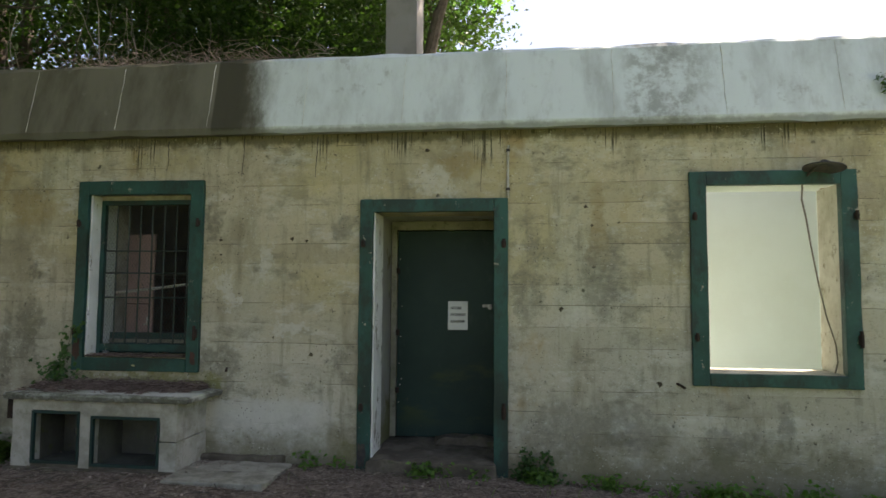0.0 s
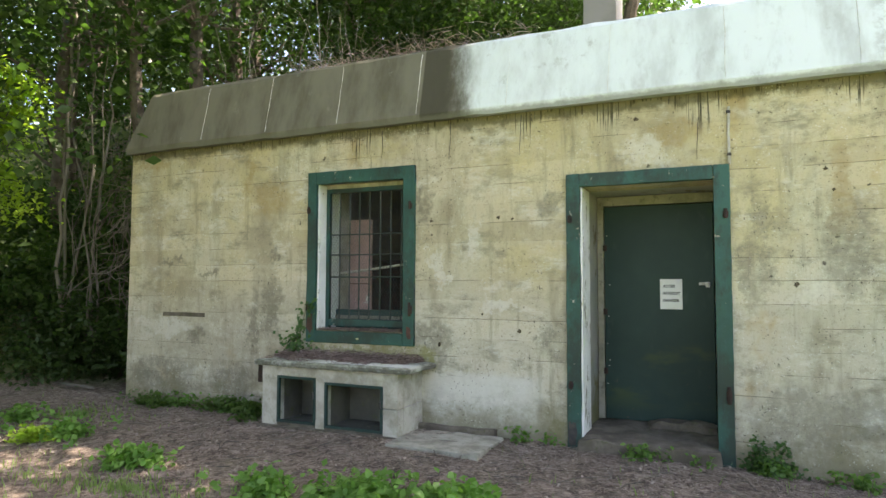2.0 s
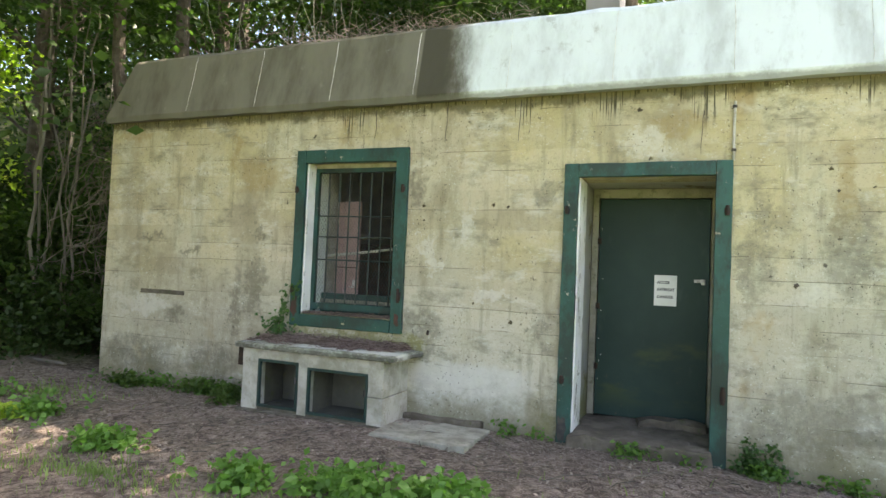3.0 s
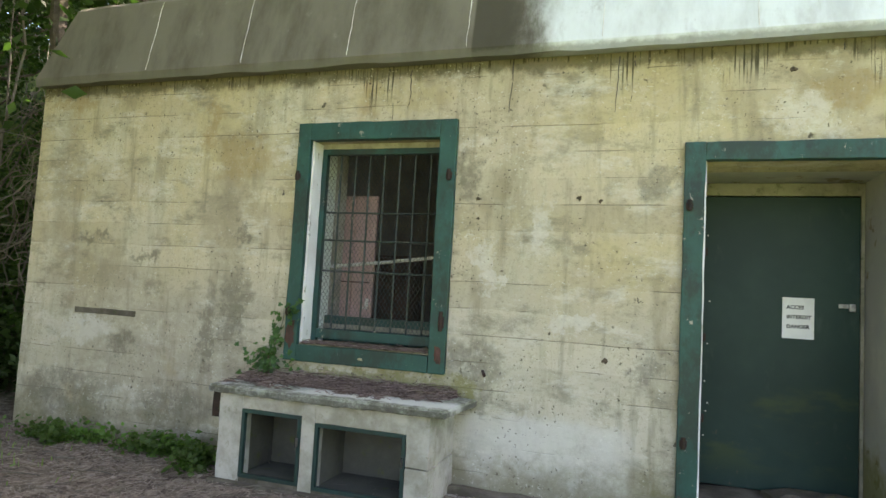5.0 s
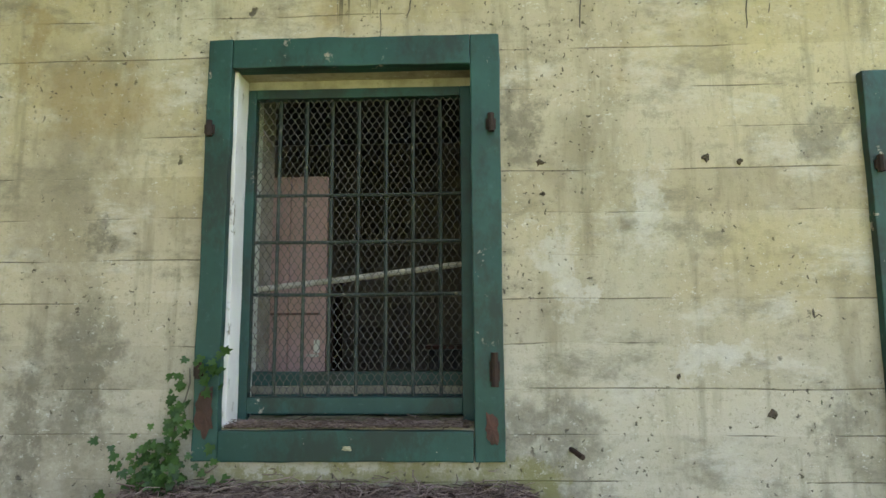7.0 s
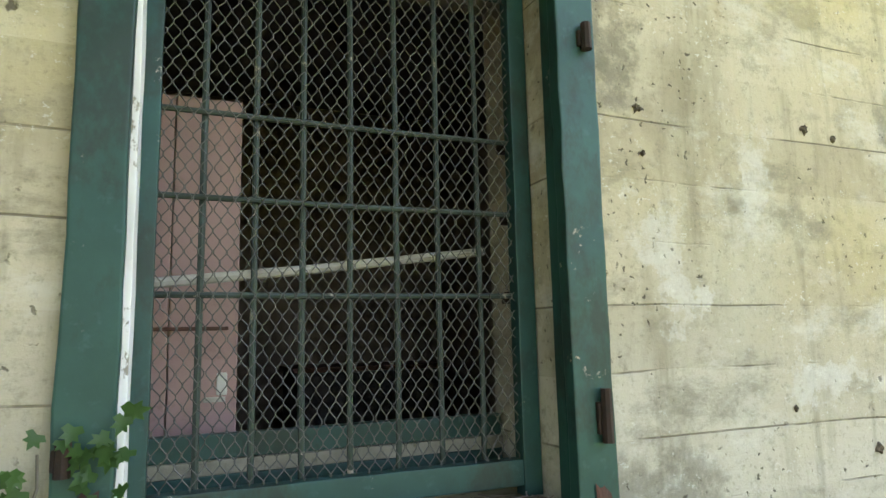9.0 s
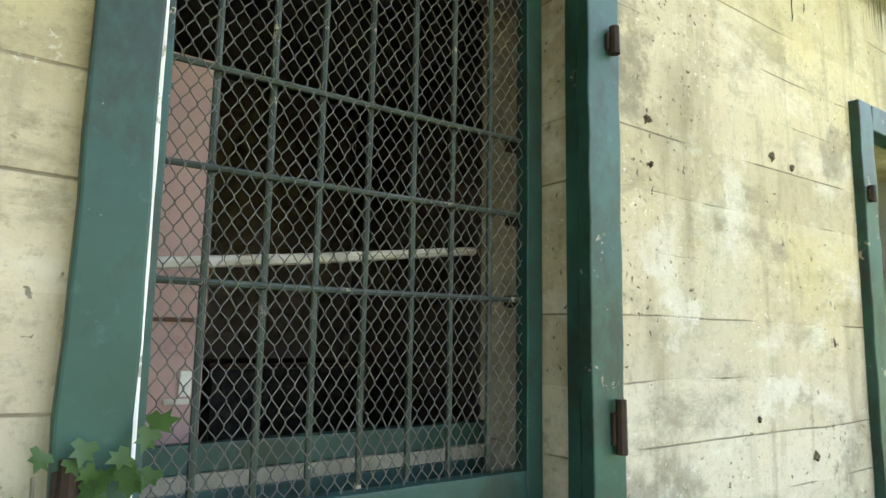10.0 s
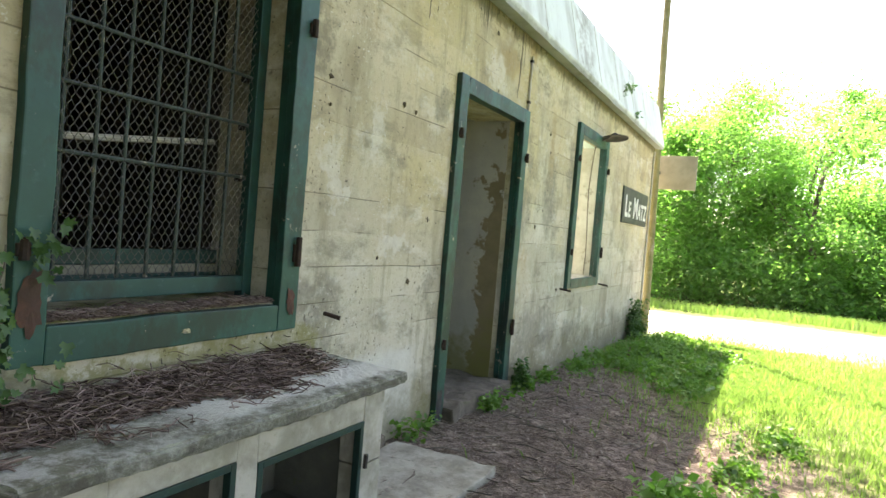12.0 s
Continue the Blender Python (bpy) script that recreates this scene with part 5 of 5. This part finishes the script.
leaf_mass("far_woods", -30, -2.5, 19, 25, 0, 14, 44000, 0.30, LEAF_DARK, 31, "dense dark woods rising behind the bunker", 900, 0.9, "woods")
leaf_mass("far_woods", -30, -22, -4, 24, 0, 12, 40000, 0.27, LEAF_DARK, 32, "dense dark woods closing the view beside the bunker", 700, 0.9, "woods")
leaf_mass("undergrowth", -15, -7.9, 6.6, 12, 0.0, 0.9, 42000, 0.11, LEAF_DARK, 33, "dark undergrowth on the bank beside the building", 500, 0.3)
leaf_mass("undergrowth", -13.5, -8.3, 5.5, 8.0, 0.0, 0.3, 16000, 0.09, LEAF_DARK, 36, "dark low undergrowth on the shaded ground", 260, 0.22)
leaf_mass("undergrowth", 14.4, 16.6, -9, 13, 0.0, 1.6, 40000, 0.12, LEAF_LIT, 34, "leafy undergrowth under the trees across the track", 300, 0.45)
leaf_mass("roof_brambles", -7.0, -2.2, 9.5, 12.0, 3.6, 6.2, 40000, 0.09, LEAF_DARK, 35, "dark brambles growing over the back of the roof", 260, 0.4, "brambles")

# ---- small plants ----
def in_patch(rng, patches, n, soft=False):
    """n points in ellipses (x, y, rx, ry, weight)."""
    w = np.array([q[4] for q in patches], float)
    k = rng.choice(len(patches), n, p=w / w.sum())
    q = np.array(patches)[k]
    r, a = np.abs(rng.normal(0, 0.55, n)) if soft else np.sqrt(rng.uniform(0, 1, n)), rng.uniform(0, 2 * math.pi, n)
    x, y = q[:, 0] + q[:, 2] * r * np.cos(a), q[:, 1] + q[:, 3] * r * np.sin(a)
    ok = (y < Y0 - 0.02) | (x > WX1 + 0.1) | (x < WX0 - 0.1)
    x, y = x[ok], y[ok]
    return np.stack([x, y, ground_z(x, y)], 1)


def weeds(name, patches, plants, per, height, size, leaf, seed, label):
    rng = np.random.default_rng(seed)
    base = in_patch(rng, patches, plants, True)
    hh = height * rng.uniform(0.35, 1.25, len(base))
    i = np.repeat(np.arange(len(base)), per)
    f = rng.uniform(0.15, 1.0, len(i))
    pts = base[i] + np.stack([rng.normal(0, 1, len(i)) * size * 0.6, rng.normal(0, 1, len(i)) * size * 0.6, f * hh[i]], 1)
    pts = pts[(pts[:, 1] < Y0 - 0.04) | (pts[:, 0] > WX1)]
    V, F = leaves_mesh(pts, size, rng, 0.4, 0.75)
    return tagged(fast_mesh(name, V, F, leaf), label, "weeds", kind="stuff")


weeds("weed_patch", [(-2.6, 4.08, 0.45, 0.2, 3), (-1.95, 4.08, 0.35, 0.2, 3), (-3.4, 3.9, 0.4, 0.18, 1.6), (-4.9, 4.0, 0.45, 0.16, 1.2), (-6.2, 4.35, 0.6, 0.2, 0.9), (-7.2, 4.6, 0.6, 0.3, 1.0)], 330, 12, 0.16, 0.072, LEAF_WEED_LIFTED, 51, "lightened green nettle-like weeds growing on the soil")
weeds("weed_patch", [(-0.7, 3.85, 0.6, 0.25, 1.2), (0.3, 3.6, 0.6, 0.3, 1.5)], 110, 9, 0.08, 0.05, LEAF_WEED, 57, "low green weeds spreading at the edge of the grass")
weeds("weed_patch", [(-6.45, 4.18, 0.20, 0.10, 1)], 60, 12, 0.13, 0.06, LEAF_SUN_YELLOW, 52, "small yellow-green weed on the soil")
weeds("wall_weeds", [(-6.2, 5.65, 0.8, 0.12, 0.9), (-5.1, 5.6, 0.35, 0.16, 0.9), (-1.95, 5.74, 0.2, 0.07, 0.16), (-1.65, 5.76, 0.1, 0.05, 0.12), (-0.85, 5.64, 0.5, 0.05, 0.2), (0.1, 5.72, 0.18, 0.09, 0.8), (0.7, 5.72, 0.5, 0.08, 0.4), (1.6, 5.6, 0.6, 0.2, 1.2), (2.6, 5.5, 0.7, 0.3, 3), (3.6, 5.3, 0.8, 0.45, 4), (4.8, 5.2, 1.0, 0.5, 5), (5.8, 5.2, 0.7, 0.5, 4)], 680, 12, 0.125, 0.05, LEAF_WEED, 53, "green weeds growing along the foot of the wall")
weeds("weed_patch", [(2.3, 5.0, 0.8, 0.5, 2), (3.3, 4.9, 0.9, 0.6, 3), (4.4, 4.8, 0.9, 0.7, 3), (1.6, 4.5, 0.4, 0.25, 1), (2.6, 4.4, 0.8, 0.25, 3), (4.0, 4.3, 0.9, 0.3, 3)], 720, 12, 0.13, 0.06, LEAF_WEED, 58, "dense low weeds in the shade before the wall")
weeds("ivy_clump", [(5.2, 5.74, 0.3, 0.08, 2), (5.6, 5.7, 0.2, 0.1, 1)], 90, 22, 0.55, 0.05, LEAF_IVY, 54, "dark ivy clump climbing the foot of the wall")
weeds("wall_weeds", [(-5.3, 5.6, 0.5, 0.13, 1.2), (-4.85, 5.45, 0.16, 0.2, 0.8), (-6.4, 5.55, 0.5, 0.16, 0.8)], 170, 12, 0.15, 0.05, LEAF_MID, 60, "darker leafy weeds along the shaded foot of the wall")
weeds("ivy_clump", [(0.02, 5.74, 0.09, 0.05, 2), (0.20, 5.76, 0.15, 0.04, 0.6)], 44, 14, 0.26, 0.04, LEAF_IVY, 59, "dark ivy clump growing beside the door frame")


def lobed_leaves(centres, size, rng):
    """Ivy leaves of five lobes, each a fan of ten corners."""
    V, F = [], []
    rim = [(0.0, 0.0), (0.30, -0.12), (0.50, 0.18), (0.28, 0.34), (0.42, 0.66), (0.16, 0.62), (0.0, 1.0), (-0.16, 0.62), (-0.42, 0.66), (-0.28, 0.34), (-0.50, 0.18), (-0.30, -0.12)]
    for c in centres:
        d = Vector((rng.normal(0, 0.6), rng.normal(-0.25, 0.3), rng.normal(-0.5, 0.5))).normalized()
        n = Vector((rng.normal(0, 0.45), -1.0, rng.normal(0.45, 0.4))).normalized()
        a = d.cross(n).normalized()
        d = n.cross(a)
        L = size * rng.uniform(0.6, 1.3)
        s = len(V)
        V.append(tuple(Vector(c) + d * (L * 0.4) - n * (L * 0.06)))
        for x, y in rim:
            V.append(tuple(Vector(c) + a * (x * L) + d * (y * L) + n * (L * 0.12 * abs(x))))
        m = len(rim)
        F += [(s, s + 1 + k, s + 1 + (k + 1) % m) for k in range(m)]
    return V, F


rng = np.random.default_rng(61)
ivy = np.concatenate([rng.normal((-4.52, 5.76, 0.98), (0.09, 0.03, 0.075), (130, 3)), rng.normal((-4.46, 5.77, 1.18), (0.025, 0.02, 0.09), (40, 3)), rng.normal((-4.32, 5.755, 1.385), (0.04, 0.012, 0.035), (20, 3)), rng.normal((-4.5, 5.75, 0.88), (0.08, 0.02, 0.03), (10, 3))])
ivy[:, 1] = np.minimum(ivy[:, 1], 5.80)
V, F = lobed_leaves(ivy, 0.04, rng)
sprig = thing("ivy_sprig", (-4.5, 5.8, 0.8), "green ivy sprig climbing the corner of the window frame", "ivy")
fast_mesh("foliage", V, F, LEAF_IVY, sprig)
V, F = tube_data(wander(rng, (-4.55, 5.80, 0.80), (-4.42, 5.795, 1.38), 10, 0.06), 0.006, 0.003, 5)
part("stem", (V, F), VINE, sprig)


def grass(name, patches, n, height, seed, label):
    rng = np.random.default_rng(seed)
    b = in_patch(rng, patches, n, True)
    n = len(b)
    a = rng.uniform(0, 2 * math.pi, n)
    h = (height * rng.uniform(0.4, 1.3, n))[:, None]
    w = (0.0045 * rng.uniform(0.7, 1.5, n))[:, None]
    s = np.stack([np.cos(a), np.sin(a), np.zeros(n)], 1)
    lean = np.stack([rng.normal(0, 0.35, n), rng.normal(0, 0.35, n), np.zeros(n)], 1) * h
    mid = b + lean * 0.35 + np.array([0, 0, 1.0]) * h * 0.6
    V = np.stack([b - s * w, b + s * w, mid + s * w * 0.8, mid - s * w * 0.8, b + lean + np.array([0, 0, 1.0]) * h], 1).reshape(-1, 3)
    i = np.arange(n)[:, None] * 5
    F = np.concatenate([np.hstack([i, i + 1, i + 2]), np.hstack([i, i + 2, i + 3]), np.hstack([i + 3, i + 2, i + 4])], 0)
    return tagged(fast_mesh(name, V, F, GRASS), label, "grass", kind="stuff")


grass("grass", [(3.6, 1.8, 4.2, 3.0, 10), (2.4, 3.9, 2.2, 1.0, 4), (4.4, 4.4, 2.4, 1.2, 6), (0.3, 2.4, 1.8, 1.2, 1.6), (5.0, -1.5, 4.0, 3.2, 5)], 110000, 0.075, 71, "bright green grass beside the gravel track")
grass("grass", [(12.3, 2.0, 0.9, 9.0, 1)], 16000, 0.22, 72, "grass verge across the gravel track")
grass("grass", [(-4.5, 3.6, 2.6, 0.5, 2), (-1.5, 3.4, 1.5, 0.6, 1), (-6.8, 4.9, 0.9, 0.6, 1)], 1800, 0.06, 73, "thin grass growing through the littered soil")
rng = np.random.default_rng(81)
n = 38000
p = np.stack([rng.uniform(-9, 2.4, n), 5.8 - np.abs(rng.normal(0, 1.1, n)), np.zeros(n)], 1)
p = p[(p[:, 1] < 5.8)]
p[:, 2] = ground_z(p[:, 0], p[:, 1]) + 0.008
twigs("ground_litter", p, 0.07, 0.0015, rng, LITTER, "dry needles and twigs scattered over the soil", "litter", 0.12)
n = 420
p = np.stack([rng.uniform(-8, 1.5, n), rng.uniform(3.6, 5.75, n), np.zeros(n)], 1)
p[:, 2] = ground_z(p[:, 0], p[:, 1]) + 0.012
twigs("fallen_twigs", p, 0.26, 0.004, rng, VINE, "pale fallen twigs lying on the soil", "twigs", 0.06)
n = 3000
p = np.stack([rng.uniform(-8, 1.2, n), rng.uniform(3.8, 5.8, n), np.zeros(n)], 1)
p[:, 2] = ground_z(p[:, 0], p[:, 1]) + 0.01
V, F = leaves_mesh(p, 0.032, rng, 0.5, 0.6)
V[:, 2] = np.maximum(V[:, 2], ground_z(V[:, 0], V[:, 1]) + 0.004)
tagged(fast_mesh("dead_leaves", V, F, LITTER), "brown dead leaves lying on the soil", "leaves", kind="stuff")
# needles on the bench slab and on the sill
n = 9500
x = rng.uniform(-4.64, -3.0, n)
y = 5.82 - np.abs(rng.normal(0, 1, n)) * np.interp(x, [-4.8, -4.2, -3.4, -2.8], [0.16, 0.20, 0.17, 0.06])
ok = (y > 5.36) & np.array([noise.noise(Vector((a * 5.0, c * 7.0, 0.3))) > (5.62 - c) * 1.6 - 0.25 for a, c in zip(x, y)])
p = np.stack([x, y, np.full(n, 0.849)], 1)[ok]
p[:, 2] += rng.exponential(0.011, len(p)) * np.interp(p[:, 1], [5.4, 5.75], [0.4, 1.4])
twigs("needle_pile", p, 0.085, 0.0025, rng, STRAW, "reddish dry needles heaped on the bench slab", "litter", 0.18)
n = 2600
p = np.stack([rng.uniform(-4.25, -3.23, n), 5.81 + np.abs(rng.normal(0, 0.06, n)), 1.132 + rng.exponential(0.006, n)], 1)
twigs("sill_litter", p, 0.045, 0.0018, rng, STRAW, "dry needles lying on the window sill", "litter", 0.12)
